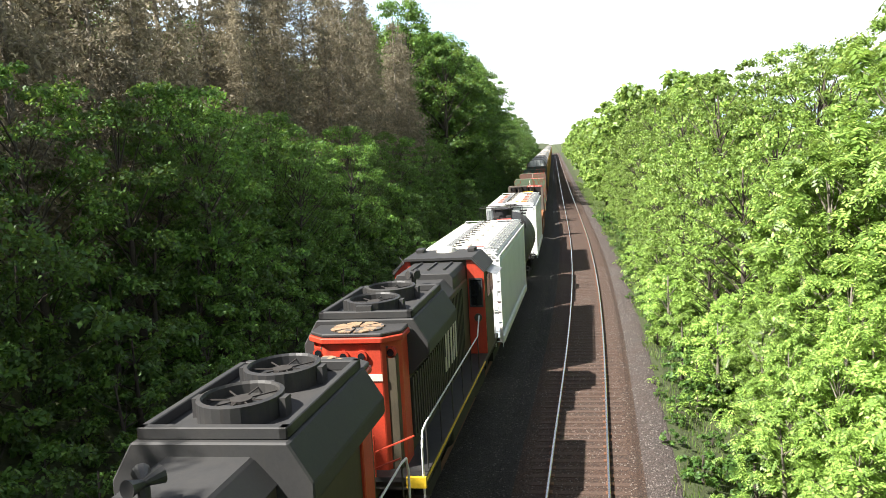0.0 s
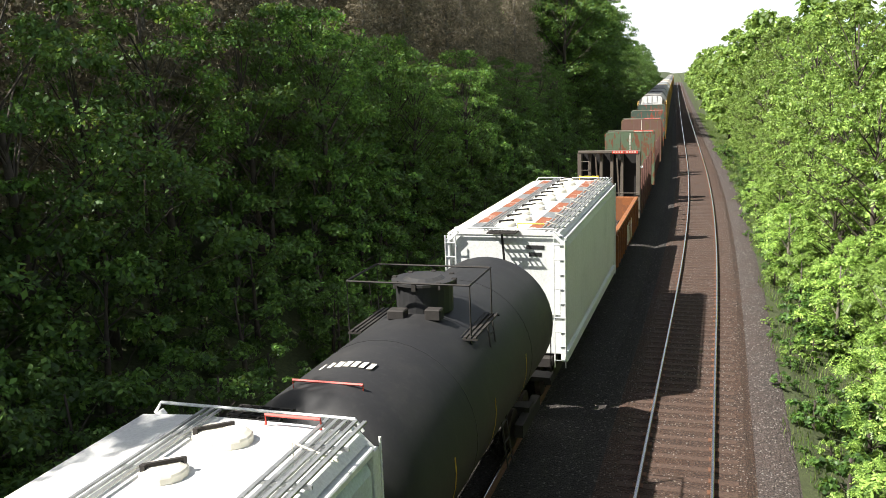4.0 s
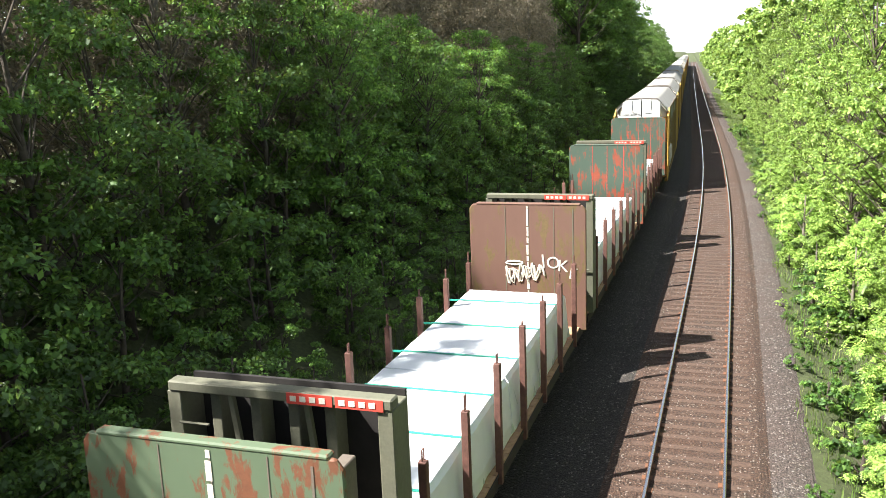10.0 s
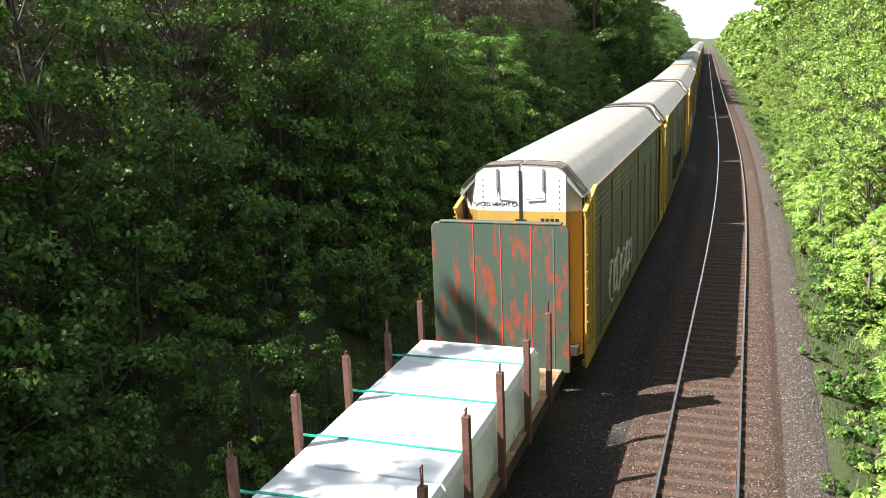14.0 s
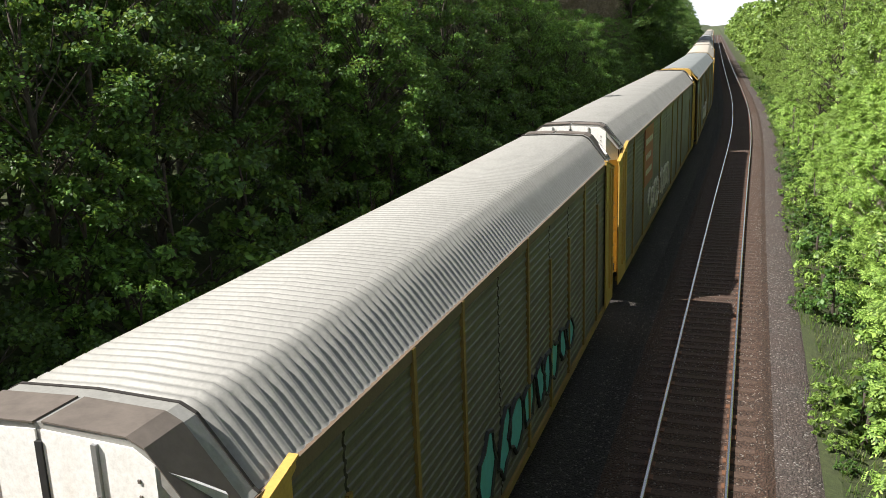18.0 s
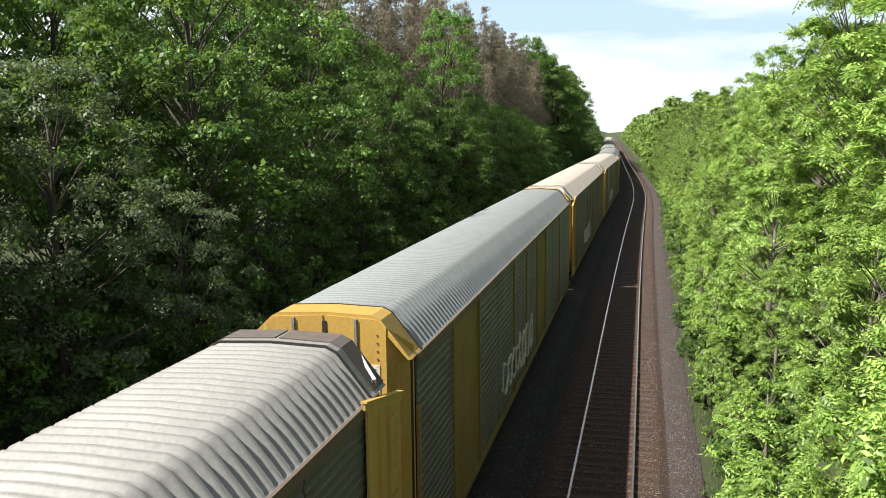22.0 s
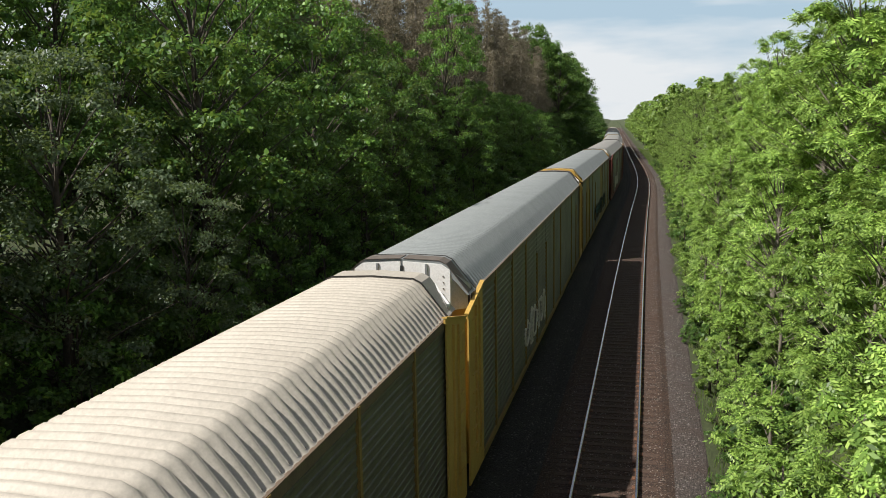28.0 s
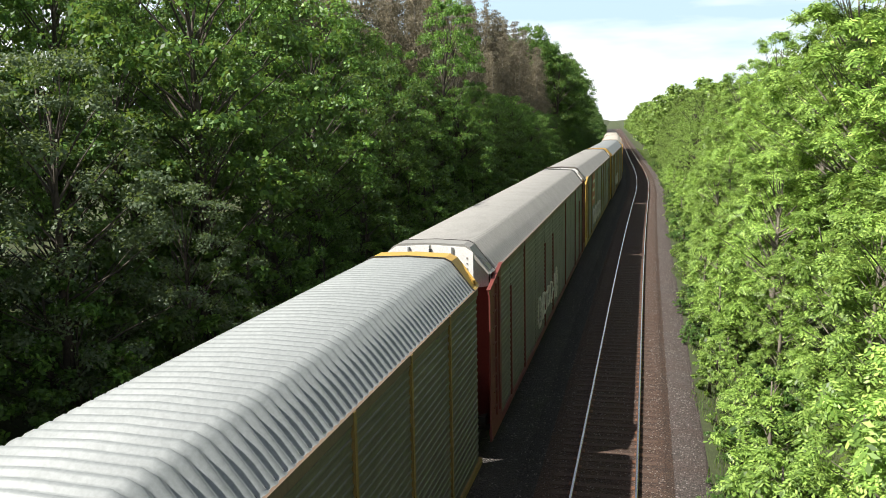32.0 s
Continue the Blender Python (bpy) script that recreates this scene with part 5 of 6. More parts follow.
            tagged(part("mark_bar", mk, "black_text", A, "black reporting-mark bars"), kind="stuff")
    else:
        pl = part("notice_plate", Geo().box(0.45, 1.0, -h + 0.085, -h + 0.1, 4.2, 4.75), "lettering", A, "white notice plate")
        for q, s in enumerate(("EXCESS", "HEIGHT", "CAR")):
            words(s, 0.13, "black_text", pl, Matrix.Translation((0.725, -h + 0.078, 4.63 - 0.16 * q)) @ FACING, "notice")
        part("mark_panel", Geo().box(0.45, 1.1, -h + 0.088, -h + 0.1, 2.0, 3.95), "lettering", A, "white panel under the notice")
    # spray painting low on the side: outlined round shapes that spell nothing
    y, teal = rng.uniform(-h * 0.55, -h * 0.25), seed % 3 == 2
    for q in range(14 if seed == 5 else rng.randint(6, 9)):
        wide_by, tall_by, lean = rng.uniform(0.34, 0.55), rng.uniform(0.42, 0.62), rng.uniform(-0.25, 0.25)
        ring = []
        for k in range(12):
            f = 2 * math.pi * k / 12
            swell = rng.uniform(0.72, 1.12)
            ring.append((1.572, y + wide_by * swell * math.cos(f) + lean * tall_by * math.sin(f), 1.62 + tall_by * swell * math.sin(f)))
        glyph = part("spray_shape", Geo().tube(ring + ring[:1], 0.045, 5, False), "black_text" if teal else "lettering", A, "unreadable sprayed shape")
        if teal or rng.random() < 0.3:
            part("spray_fill", Geo().add(ring + [(1.564, b, c) for _, b, c in ring], [tuple(range(12)), tuple(range(23, 11, -1))] + [(k, (k + 1) % 12, (k + 1) % 12 + 12, k + 12) for k in range(12)]), "teal" if teal else "rack_side_dark", glyph)
        y += 2.0 * wide_by + rng.uniform(-0.12, 0.15)
    return A


RACKS = [
    dict(length=19.3, label="autorack with white and yellow end doors and a weathered grey roof", panels=9, seed=1),
    dict(length=20.8, label="yellow and white autorack with a grey corrugated roof", panels=10, seed=2),
    dict(length=33.5, label="autorack with rusty white end doors and brick-red side board", board=True, seed=3, roof="rack_roof"),
    dict(length=33.5, label="yellow-ended autorack with bluish corrugated roof and yellow side panels", top="rack_yellow", low="rack_yellow", wings=False, tar=False, wide=True, roof="rack_roof_cool", seed=4),
    dict(length=33.5, label="dark-sided autorack with a cream roof and white end doors", roof="rack_roof_warm", side="rack_side_dark", tar=False, seed=6),
    dict(length=33.5, label="autorack with a cream roof and yellow side wings", roof="rack_roof_warm", tar=False, seed=7),
    dict(length=33.5, label="autorack with clean white and ochre end doors and a grey roof", roof="rack_roof_cool", seed=9),
    dict(length=33.5, label="yellow-ended autorack with teal scrawl and a pale bluish roof", top="rack_yellow", wings=False, tar=False, wide=True, roof="rack_roof_cool", seed=5),
    dict(length=33.5, label="maroon-ended autorack with white upper doors and a pale roof", low="rack_maroon", post="rack_maroon", tar=False, roof="rack_roof", seed=10),
]
u = 110.2
firsts = []
for spec in RACKS:
    car = autorack(**spec)
    coupled(car, u + spec["length"] / 2)
    firsts.append(car)
    u += spec["length"] + (0.9 if spec["length"] < 20 else 1.75 if spec["length"] < 21 else 1.3)
for k in (2, 3, 4, 5):
    c = copy_thing(firsts[k], Matrix())
    coupled(c, u + 16.75)
    u += 34.8

# ---------------------------------------------------------------- trees
def leaf_cloud(rng, centres, radii, per, size, squash=0.75, droop=0.25, pinnate=0):
    """Leaves on the shells of many clumps: arrays of corner points, four a leaf."""
    n = len(centres) * per
    c = np.repeat(np.array(centres), per, axis=0)
    r = np.repeat(np.array(radii), per)[:, None]
    d = rng.normal(size=(n, 3))
    d /= np.linalg.norm(d, axis=1)[:, None]
    d[:, 2] = np.where(d[:, 2] < -0.3, -d[:, 2], d[:, 2])
    out = np.repeat(np.array(centres) * np.array([1, 1, 0]), per, axis=0)
    out /= np.linalg.norm(out, axis=1)[:, None] + 1e-6
    side = np.stack([-out[:, 1], out[:, 0], np.zeros(n)], 1)
    wide = np.repeat(rng.uniform(0.7, 1.1, len(centres)), per)[:, None]
    long = np.repeat(rng.uniform(0.8, 1.3, len(centres)), per)[:, None]
    flat = np.repeat(rng.uniform(0.75, 1.25, len(centres)), per)[:, None] * squash
    reach = d * r * rng.uniform(0.3, 1.12, (n, 1))
    go = (reach * out).sum(1)[:, None]
    p = c + out * go * long + side * (reach * side).sum(1)[:, None] * wide
    p[:, 2] += reach[:, 2] * flat[:, 0] - 0.12 * go[:, 0]
    nrm = d * 0.6 + rng.normal(size=(n, 3)) * (0.32 if pinnate else 0.5) + np.array([0, 0, 0.9 if pinnate else 0.6])
    nrm /= np.linalg.norm(nrm, axis=1)[:, None]
    t = np.cross(nrm, rng.normal(size=(n, 3)))
    t /= np.linalg.norm(t, axis=1)[:, None] + 1e-9
    t[:, 2] -= droop
    b = np.cross(nrm, t)
    s = size * rng.uniform(0.6, 1.35, (n, 1))
    if not pinnate:
        q = np.stack([p - t * s * 0.6, p + b * s * 0.36, p + t * s * 0.6 - nrm * s * 0.12, p - b * s * 0.36], 1)
        return q.reshape(-1, 3)
    out = []
    for k in range(pinnate):
        f = (k // 2 + 0.6) / (pinnate / 2)
        sgn = 1 if k % 2 else -1
        base = p + t * s * (f - 0.5) * 2.2 - nrm * s * 0.25 * f * f
        tip = base + b * s * 0.62 * sgn + t * s * 0.35 - nrm * s * 0.12
        if k == pinnate - 1:
            tip = base + t * s * 0.8
        mid = (base + tip) / 2
        w = t * s * 0.18 if k < pinnate - 1 else b * s * 0.18
        out.append(np.stack([base, mid + w, tip, mid - w], 1))
    return np.concatenate(out, 0).reshape(-1, 3)


def quads_mesh(name, pts, mat):
    n = len(pts) // 4
    me = bpy.data.meshes.new(name)
    me.vertices.add(4 * n)
    me.vertices.foreach_set("co", np.ascontiguousarray(pts, dtype=np.float32).ravel())
    me.loops.add(4 * n)
    me.loops.foreach_set("vertex_index", np.arange(4 * n, dtype=np.int32))
    me.polygons.add(n)
    me.polygons.foreach_set("loop_start", np.arange(0, 4 * n, 4, dtype=np.int32))
    me.polygons.foreach_set("loop_total", np.full(n, 4, dtype=np.int32))
    me.update(calc_edges=True)
    me.materials.append(M[mat])
    return me


def broadleaf(name, label, seed, height, spread, clumps, per, size, mat, bark="bark", low=0.25, pinnate=0, category="tree", puff=1.0):
    """A tapered trunk, limbs, and a ragged crown of clumps."""
    rng = np.random.default_rng(seed)
    T = thing(name, label, category)
    g, limbs = Geo(), Geo()
    lean = rng.normal(size=2) * 0.04 * height
    stem = [(lean[0] * f * f, lean[1] * f * f, height * 0.93 * f) for f in (0, 0.15, 0.35, 0.55, 0.75, 1.0)]
    r0 = 0.012 * height + 0.04
    g.tube(stem, [r0 * 1.25, r0, r0 * 0.8, r0 * 0.58, r0 * 0.36, 0.02], 8)
    cs, rs = [], []
    for k in range(clumps):
        f = low + (1 - low) * (k + 0.5) / clumps + rng.normal() * 0.04
        f = min(0.99, max(low * 0.8, f))
        env = spread * (math.sin(math.pi * min(1, (f - low * 0.6) / (1.06 - low * 0.6))) ** 0.65) * rng.uniform(0.45, 1.12)
        a = k * 2.399 + rng.uniform(-0.5, 0.5)
        c = (stem[-1][0] * f * f + env * math.cos(a), stem[-1][1] * f * f + env * math.sin(a), height * f)
        cs.append(c)
        rs.append(spread * puff * rng.uniform(0.13, 0.27))
        if k % 2 == 0:
            s = max(0.08, f - 0.16)
            root = (stem[-1][0] * s * s, stem[-1][1] * s * s, height * s * 0.93)
            m = tuple(0.5 * (p + q) + rng.normal() * 0.08 for p, q in zip(root, c))
            limbs.tube([root, m, c], [r0 * 0.24, r0 * 0.14, 0.006], 5, False)
    part("trunk", g, bark, T, smooth=True)
    tagged(part("branching", limbs, bark, T, smooth=True), kind="stuff")
    crown = new("crown", quads_mesh("crown", leaf_cloud(rng, cs, rs, per, size, pinnate=pinnate), mat))
    crown.parent = T
    return T


def conifer(label, seed, height, spread, mat, whorls=30, per=120):
    rng = np.random.default_rng(seed)
    T = thing("conifer", label, "tree")
    bend = rng.normal(size=2) * 0.25
    g = Geo().tube([(0, 0, 0), (bend[0], bend[1], height * 0.5), (0, 0, height)], [0.19, 0.12, 0.015], 8)
    P = []
    for k in range(whorls):
        f = 0.10 + 0.89 * (k + rng.uniform(0, 0.8)) / whorls
        for j in range(5):
            if rng.random() < 0.14:
                continue
            a = j * 1.257 + k * 0.7 + rng.uniform(-0.5, 0.5)
            L = spread * min(1.0, 1.25 * (1.04 - f)) ** 0.8 * rng.uniform(0.4, 1.2) + 0.2
            z = height * f + rng.uniform(-0.25, 0.25)
            w = 1 - abs(2 * f - 1)
            s = np.array([bend[0] * w, bend[1] * w, z])
            e = np.array([math.cos(a) * L, math.sin(a) * L, z + rng.uniform(-0.35, 0.2) * L])
            m = 0.5 * (s + e) + np.array([0, 0, 0.12 * L])
            g.tube([tuple(s), tuple(m), tuple(e)], [0.026, 0.018, 0.006], 4, False)
            n = max(8, int(per * L / spread))
            q = rng.uniform(0.2, 1.05, (n, 1))
            c = (1 - q) ** 2 * s + 2 * q * (1 - q) * m + q * q * e + rng.normal(size=(n, 3)) * (0.10 + 0.13 * L) * np.array([1, 1, 0.6])
            d = rng.normal(size=(n, 3)) + (e - s) / L * 0.8
            d /= np.linalg.norm(d, axis=1)[:, None]
            o = np.cross(d, rng.normal(size=(n, 3)))
            o /= np.linalg.norm(o, axis=1)[:, None]
            size = rng.uniform(0.08, 0.17, (n, 1))
            P.append(np.stack([c - d * size, c + o * size * 0.3, c + d * size - np.array([0, 0, 0.04]), c - o * size * 0.3], 1).reshape(-1, 3))
    part("trunk", g, "bark_pale", T, smooth=True)
    crown = new("crown", quads_mesh("crown", np.concatenate(P, 0), mat))
    crown.parent = T
    return T


def ground_z(off):
    pts = LEFT_SHAPE + MIDDLE + RIGHT_SHAPE
    return float(np.interp(off, [p[0] for p in pts], [p[1] for p in pts]))


def plant(proto, off, y, scale, turn, placed, slim=1.0):
    a = line_turn(y)
    m = Matrix.Translation((line_x(y) + off * math.cos(a), y + off * math.sin(a), ground_z(off) - 0.08)) @ pose(0, 0, 0, 0, 0, turn)
    if proto in placed:
        ob = copy_thing(proto, m)
    else:
        ob = proto
        ob.matrix_basis = m
        placed.add(ob)
    ob.scale = (scale * slim, scale * slim, scale * (0.94 + 0.12 * ((turn * 7.3) % 1)))
    return ob


placed = set()
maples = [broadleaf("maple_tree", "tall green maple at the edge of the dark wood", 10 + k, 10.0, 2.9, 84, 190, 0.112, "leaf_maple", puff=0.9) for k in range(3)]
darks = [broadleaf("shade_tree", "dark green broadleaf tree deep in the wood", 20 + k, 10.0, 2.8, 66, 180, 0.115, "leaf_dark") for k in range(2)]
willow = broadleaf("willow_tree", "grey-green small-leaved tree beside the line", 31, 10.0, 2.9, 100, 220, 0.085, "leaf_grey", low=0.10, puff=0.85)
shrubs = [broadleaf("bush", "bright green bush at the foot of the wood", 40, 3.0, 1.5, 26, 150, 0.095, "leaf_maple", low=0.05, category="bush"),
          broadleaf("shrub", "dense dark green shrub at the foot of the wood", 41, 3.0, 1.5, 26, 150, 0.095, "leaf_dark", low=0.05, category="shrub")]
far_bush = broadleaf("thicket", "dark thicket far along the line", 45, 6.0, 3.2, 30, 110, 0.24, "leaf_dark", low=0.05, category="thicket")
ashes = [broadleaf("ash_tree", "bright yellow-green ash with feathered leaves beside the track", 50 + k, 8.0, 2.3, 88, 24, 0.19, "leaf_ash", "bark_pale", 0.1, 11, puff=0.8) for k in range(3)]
high = [broadleaf("tall_maple", "tall maple reaching out towards the train", 90 + k, 17.0, 3.4, 40, 200, 0.15, "leaf_maple", low=0.62) for k in range(2)]
thick = [broadleaf("ash_tree", "bright green ash with feathered leaves beside the track", 55 + k, 8.0, 2.4, 96, 26, 0.16, "leaf_ash", "bark_pale", 0.1, 11, puff=0.72) for k in range(2)]
tall_ash = [broadleaf("tall_ash", "tall bright green ash with grey limbs behind the verge", 130 + k, 14.0, 3.3, 120, 30, 0.19, "leaf_ash", "bark_pale", 0.18, 11, puff=0.66) for k in range(2)]
saplings = [broadleaf("ash_sapling", "bright green ash sapling on the verge", 60 + k, 3.2, 1.25, 30, 24, 0.15, "leaf_ash", "bark_pale", 0.05, 11) for k in range(2)]
weeds = [broadleaf("weed_clump", "low clump of green weeds on the verge", 110 + k, 0.7, 0.55, 16, 70, 0.075, "leaf_road" if k else "leaf_dark", low=0.05, category="weed") for k in range(2)]
roads = [broadleaf("roadside_tree", "green tree further along the line", 70 + k, 8.0, 2.5, 96, 105, 0.105, "leaf_road", low=0.05, puff=0.7) for k in range(2)]
far_ash = broadleaf("distant_tree", "green tree far along the line", 72, 8.0, 2.6, 40, 60, 0.30, "leaf_road", low=0.08)
dead = [conifer("dead brown conifer with bare twigs", 80 + k, 16.0, 2.5, "leaf_brown", 34, 110) for k in range(3)]

rng = random.Random(77)
# right side: ash trees and saplings close to the ballast, finer-leaved trees further on
y = -66.0
while y < 150:
    near = y < 36
    kinds = thick if y < -6 else ashes if near else roads if y < 110 else [far_ash]
    back = 0.9 if -8 < y < 36 else -0.6 if y > 36 else 0.0
    if y < 60 and rng.random() < (0.75 if y > -8 else 1.0):
        plant(saplings[rng.randrange(2)], 3.9 + 0.5 * back + rng.uniform(-0.5, 0.8), y + rng.uniform(-0.6, 0.6), rng.uniform(0.45, 1.15), rng.uniform(0, 360), placed)
    if -8 < y < 36:
        plant(rng.choice(ashes), 5.5 + rng.uniform(-0.3, 0.6), y + rng.uniform(-0.8, 0.8), rng.uniform(0.4, 0.65), rng.uniform(0, 360), placed)
    if y > 0 or rng.random() < 0.8:
        plant(rng.choice(kinds), 6.0 + back + rng.uniform(-0.5, 1.1), y + rng.uniform(-0.8, 0.8), rng.uniform(0.5, 1.1) * (1.0 if y < 90 else 1.3), rng.uniform(0, 360), placed)
    if y < 6:
        plant(rng.choice(tall_ash), 10.2 + rng.uniform(-1.2, 1.4), y + rng.uniform(-1, 1), rng.uniform(0.62, 1.05), rng.uniform(0, 360), placed)
    else:
        plant(rng.choice(kinds) if rng.random() < 0.6 else roads[0], 9.3 + back + rng.uniform(-0.8, 1.2), y + rng.uniform(-1, 1), rng.uniform(0.95, 1.5) * (1.0 if y < 90 else 1.3), rng.uniform(0, 360), placed)
    if rng.random() < 0.8:
        plant(roads[rng.randrange(2)] if y < 70 else far_ash, 13.5 + rng.uniform(-1.5, 2), y, rng.uniform(1.15, 1.85), rng.uniform(0, 360), placed)
    y += 3.1 if near else 3.2
for off, y, s in ((9.6, 19.0, 1.0), (11.5, 13.0, 1.05), (11.0, 32.0, 0.95), (9.2, -33.0, 1.12), (9.8, -40.0, 1.2)):
    plant(tall_ash[1], off, y, s, 40 * y, placed)
y = 150.0
while y < 520:
    for off in (6.5, 11.5):
        plant(far_ash, off + rng.uniform(-0.6, 1.5), y + rng.uniform(-1, 1), rng.uniform(0.9, 1.3) * (1.35 if y < 330 else 1.1), rng.uniform(0, 360), placed)
    y += 4.5 + y / 100

y = -60.0
while y < 100:
    plant(weeds[rng.randrange(2)], rng.uniform(3.0, 5.6), y, rng.uniform(0.6, 1.9), rng.uniform(0, 360), placed)
    if rng.random() < 0.45:
        plant(weeds[rng.randrange(2)], rng.uniform(2.45, 3.1), y + 0.3, rng.uniform(0.3, 0.8), rng.uniform(0, 360), placed)
    y += 0.7

# left side: shrubs at the foot, maples, tall dark trees behind; dead conifers in the middle stretch
y = -72.0
while y < 175:
    for off, s in ((-9.9, 0.7), (-10.9, 0.95), (-12.2, 1.1), (-13.6, 1.35), (-14.8, 1.6)):
        plant(shrubs[rng.randrange(2)], off + rng.uniform(-0.7, 0.5), y + rng.uniform(-1.2, 1.2), s * rng.uniform(0.75, 1.25), rng.uniform(0, 360), placed)
    brown, beyond = 4 < y < 112, y >= 112
    k = rng.random()
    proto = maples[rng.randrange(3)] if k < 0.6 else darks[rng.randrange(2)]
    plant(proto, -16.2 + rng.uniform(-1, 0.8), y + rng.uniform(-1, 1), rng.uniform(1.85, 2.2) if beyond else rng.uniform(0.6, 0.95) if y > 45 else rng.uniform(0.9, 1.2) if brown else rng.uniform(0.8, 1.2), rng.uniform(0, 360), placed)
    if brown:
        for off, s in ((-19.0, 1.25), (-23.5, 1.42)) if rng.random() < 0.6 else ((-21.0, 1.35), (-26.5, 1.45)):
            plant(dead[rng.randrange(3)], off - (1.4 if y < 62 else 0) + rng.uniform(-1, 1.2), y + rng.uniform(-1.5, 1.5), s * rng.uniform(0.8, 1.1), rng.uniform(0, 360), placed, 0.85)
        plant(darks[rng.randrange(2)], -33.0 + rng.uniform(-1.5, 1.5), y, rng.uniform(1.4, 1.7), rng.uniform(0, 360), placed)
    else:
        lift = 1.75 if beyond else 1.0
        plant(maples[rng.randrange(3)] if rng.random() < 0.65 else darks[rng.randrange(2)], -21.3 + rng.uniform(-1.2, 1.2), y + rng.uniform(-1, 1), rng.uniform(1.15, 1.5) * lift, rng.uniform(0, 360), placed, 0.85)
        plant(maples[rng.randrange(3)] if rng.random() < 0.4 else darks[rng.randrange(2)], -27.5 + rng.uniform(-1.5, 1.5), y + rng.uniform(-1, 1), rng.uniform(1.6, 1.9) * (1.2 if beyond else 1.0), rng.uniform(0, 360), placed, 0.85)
        if -12 < y < 5:
            plant(dead[rng.randrange(3)], -23.5 + rng.uniform(-0.8, 0.8), y + 1.5, rng.uniform(1.2, 1.4), rng.uniform(0, 360), placed, 0.85)
    y += 3.6
for k, y in enumerate((3.0, 9.5)):
    plant(high[k % 2], -16.4, y, 1.1, 77 * k, placed, 0.75)
# bright maples and a pale willow that stand out before the wood
for off, y, s in ((-15.0, -40.5, 1.55), (-15.6, -28.0, 1.35), (-14.6, 4.0, 1.05), (-14.6, 33.0, 1.05), (-14.0, 42.0, 0.9), (-14.4, 54.0, 0.9)):
    plant(maples[int(abs(y)) % 3], off, y, s, 31 * y, placed)
for off, y, s in ((-14.2, -50.0, 1.1), (-15.5, -55.0, 1.2), (-12.8, -46.0, 0.75)):
    plant(willow, off, y, s, 47 * y, placed)
y = 175.0
while y < 520:
    for off, s in ((-14, 1.1), (-19, 1.6)):
        plant(darks[rng.randrange(2)], off + rng.uniform(-1, 1), y + rng.uniform(-1, 1), s * rng.uniform(0.9, 1.2), rng.uniform(0, 360), placed)
    for off in (-10.5, -12.5):
        plant(far_bush, off + rng.uniform(-0.8, 0.8), y, rng.uniform(0.8, 1.2), rng.uniform(0, 360), placed)
    y += 6 + y / 60

# ---------------------------------------------------------------- verge grass, loose stones, sleepers
nrng = np.random.default_rng(9)


def tufts(count, lo, hi, y0, y1, tall, mat, name, label):
    """Blades of grass and weeds, leaning, in one mesh."""
    u = nrng.uniform(0, 1, count)
    yy = y0 + (y1 - y0) * u
    off = nrng.uniform(lo, hi, count) + 0.3 * np.sin(yy * 0.8)
    pts = np.zeros((count, 4, 3))
    for k in range(count):
        cx = line_x(yy[k]) + off[k]
        z = ground_z(off[k]) - 0.03
        a, h = nrng.uniform(0, 6.28), tall * nrng.uniform(0.4, 1.2)
        w, l = 0.015 * nrng.uniform(0.5, 1.3), h * nrng.uniform(0.1, 0.6)
        d, n = np.array([math.cos(a), math.sin(a), 0]), np.array([-math.sin(a), math.cos(a), 0])
        p = np.array([cx, yy[k], z])
        pts[k] = [p - n * w, p + n * w, p + d * l + n * w * 0.4 + [0, 0, h], p + d * l - n * w * 0.4 + [0, 0, h * 0.97]]
    tagged(new(name, quads_mesh(name, pts.reshape(-1, 3), mat)), label, "grass", kind="stuff")


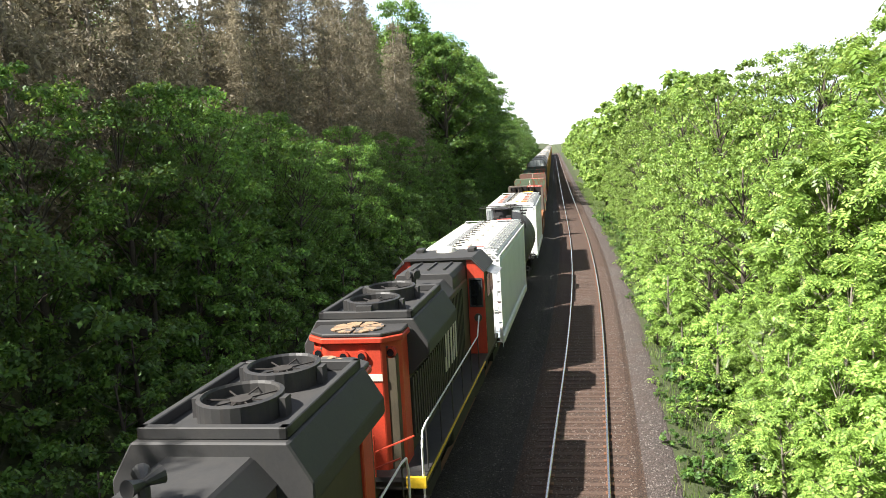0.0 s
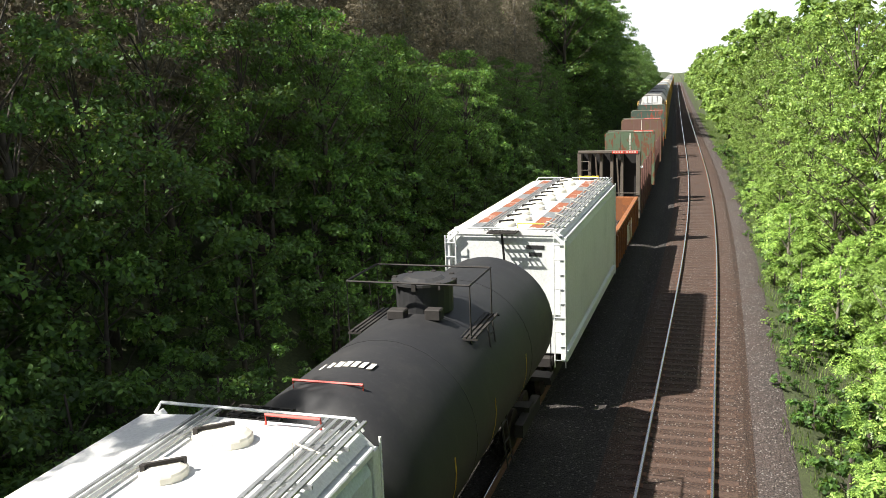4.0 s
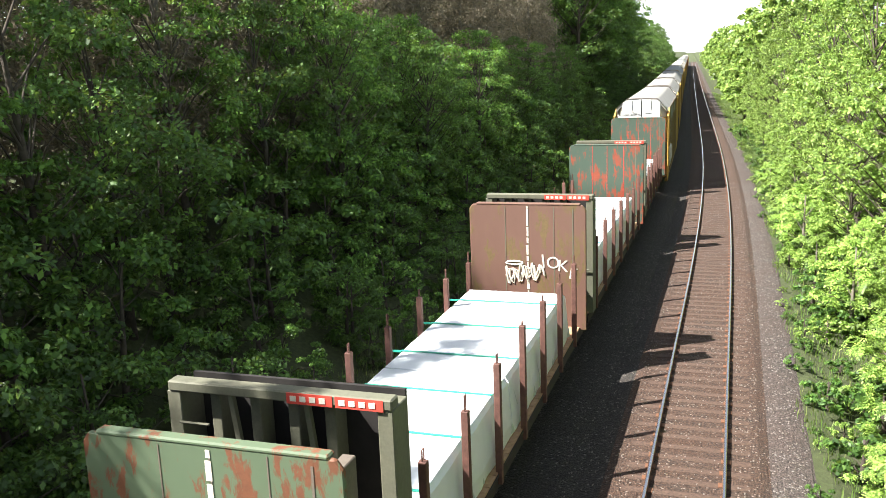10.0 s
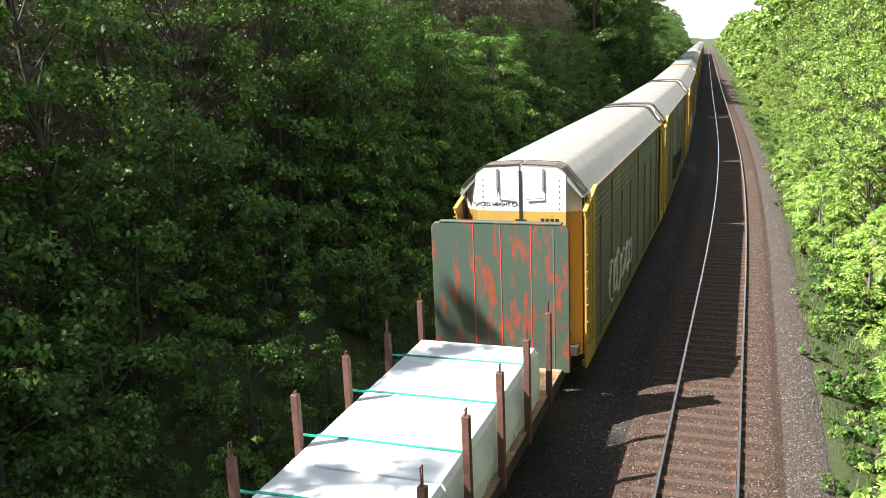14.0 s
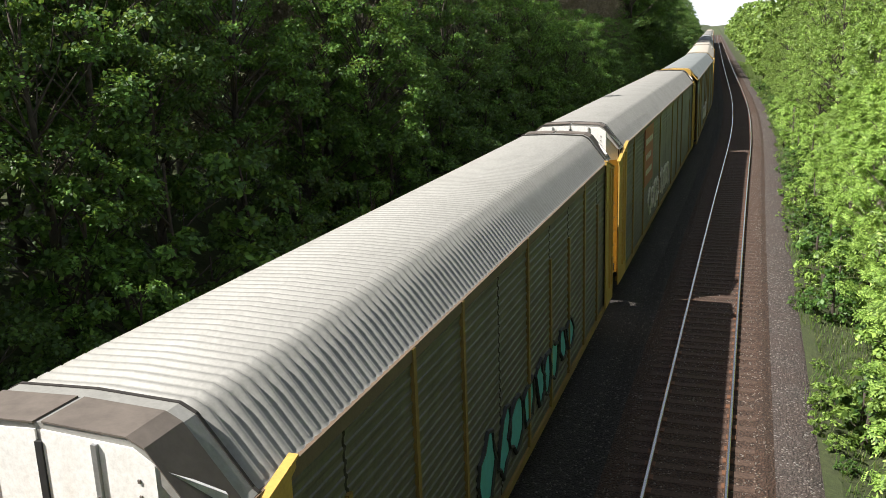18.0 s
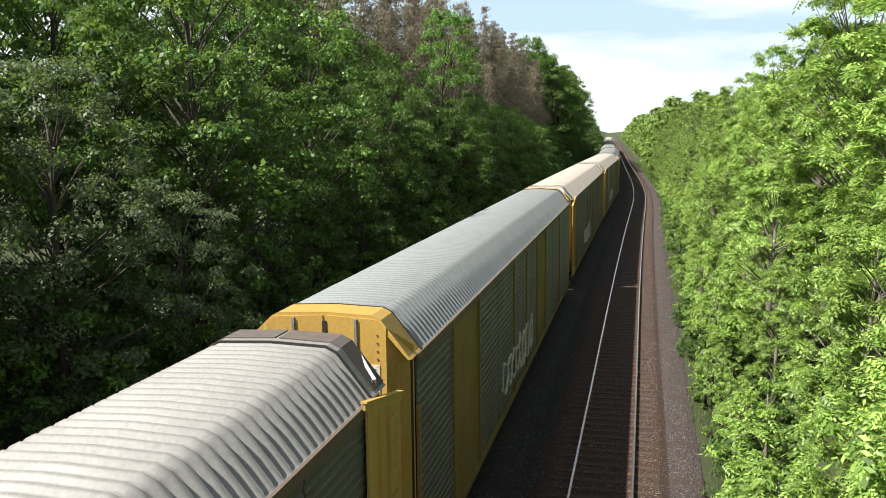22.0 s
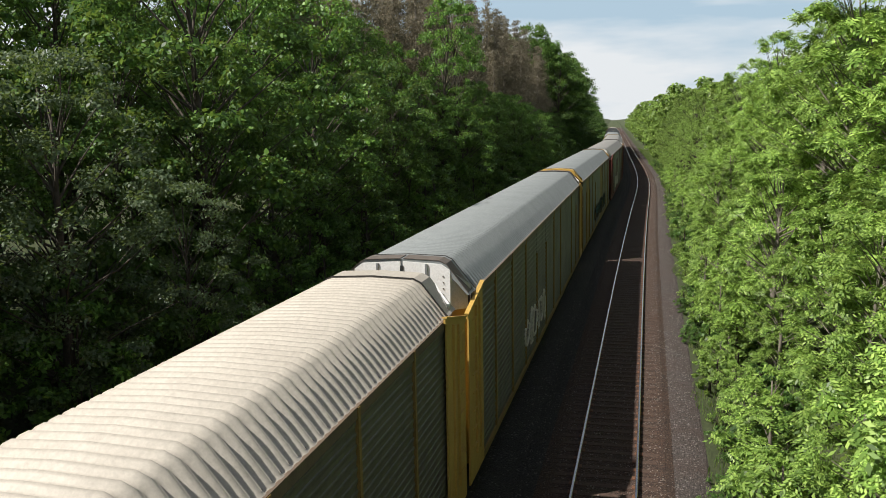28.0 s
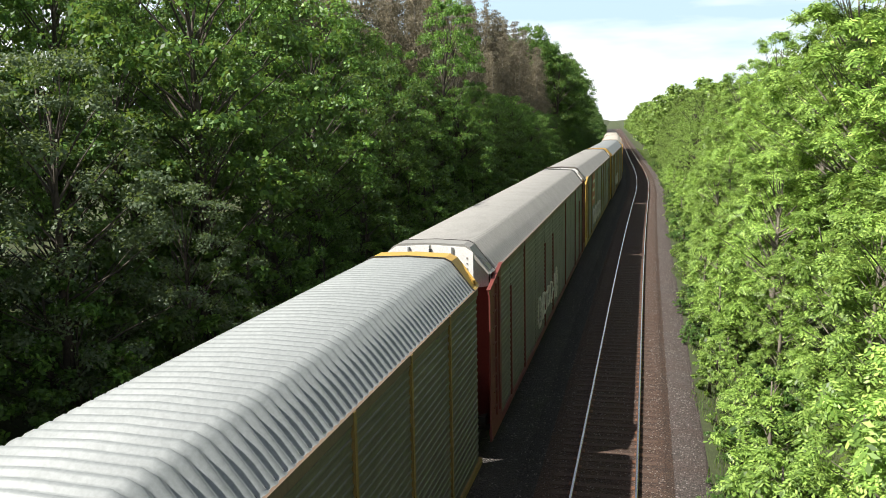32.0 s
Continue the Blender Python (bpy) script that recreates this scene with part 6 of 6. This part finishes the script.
tufts(70000, 2.65, 6.6, -58, 190, 0.2, "grass", "verge_grass", "bright green grass and weeds on the verge")
tufts(7000, -11.5, -8.2, -58, 70, 0.55, "grass", "ditch_grass", "green weeds along the ditch by the train")

stones = Geo()
srng = random.Random(4)
for _ in range(9000):
    y = srng.uniform(-56, 60)
    off = srng.choice((srng.uniform(0.95, 2.4), srng.uniform(0.95, 2.4), srng.uniform(-2.6, -0.95), srng.uniform(-0.65, 0.65)))
    s = srng.uniform(0.012, 0.026)
    z = -0.205 + 0.3 * s if abs(off) > 1.5 else -0.137 + 0.3 * s
    x = line_x(y) + off
    j = [srng.uniform(0.6, 1.3) * s for _ in range(6)]
    stones.add([(x + j[0], y, z), (x, y + j[1], z), (x - j[2], y, z), (x, y - j[3], z), (x, y, z + j[4]), (x, y, z - j[5])],
               [(0, 1, 4), (1, 2, 4), (2, 3, 4), (3, 0, 4), (1, 0, 5), (2, 1, 5), (3, 2, 5), (0, 3, 5)])
tagged(new("loose_stones", stones.mesh("loose_stones", "stone")), "loose pale ballast stones", "stone", kind="stuff")

tie_mesh = Geo().box(-1.27, 1.27, -0.11, 0.11, -0.3, -0.135).mesh("tie", "tie")
plate_mesh = Geo().box(-0.86, -0.65, -0.09, 0.09, -0.135, -0.115).box(0.65, 0.86, -0.09, 0.09, -0.135, -0.115).mesh("tie_plate", "rail_side")
rest = Geo()
y = -56.0
n = 0
while y < 200:
    m = tie_points(0.0 + srng.uniform(-0.03, 0.03), y, srng.uniform(-0.012, 0.012))
    if n < 290:
        t = new("tie", tie_mesh)
        t.parent, t.matrix_basis = near_track, m
        p = new("tie_plate", plate_mesh)
        p.parent = t
        n += 1
    else:
        rest.add([m @ Vector(q) for q in ((-1.3, -0.115, -0.13), (1.3, -0.115, -0.13), (1.3, 0.115, -0.13), (-1.3, 0.115, -0.13))], [(0, 1, 2, 3)])
    y += 0.55
far_ties = new("far_ties", rest.mesh("far_ties", "tie"))
far_ties.parent = near_track
tagged(far_ties, "weathered sleepers further off", kind="stuff")


def motions():
    for ob, u, turn in movers:
        walk(ob, [(t, on_line(s + u) @ pose(0, 0, 0, 0, 0, turn)) for t, s in RUN])


motions()
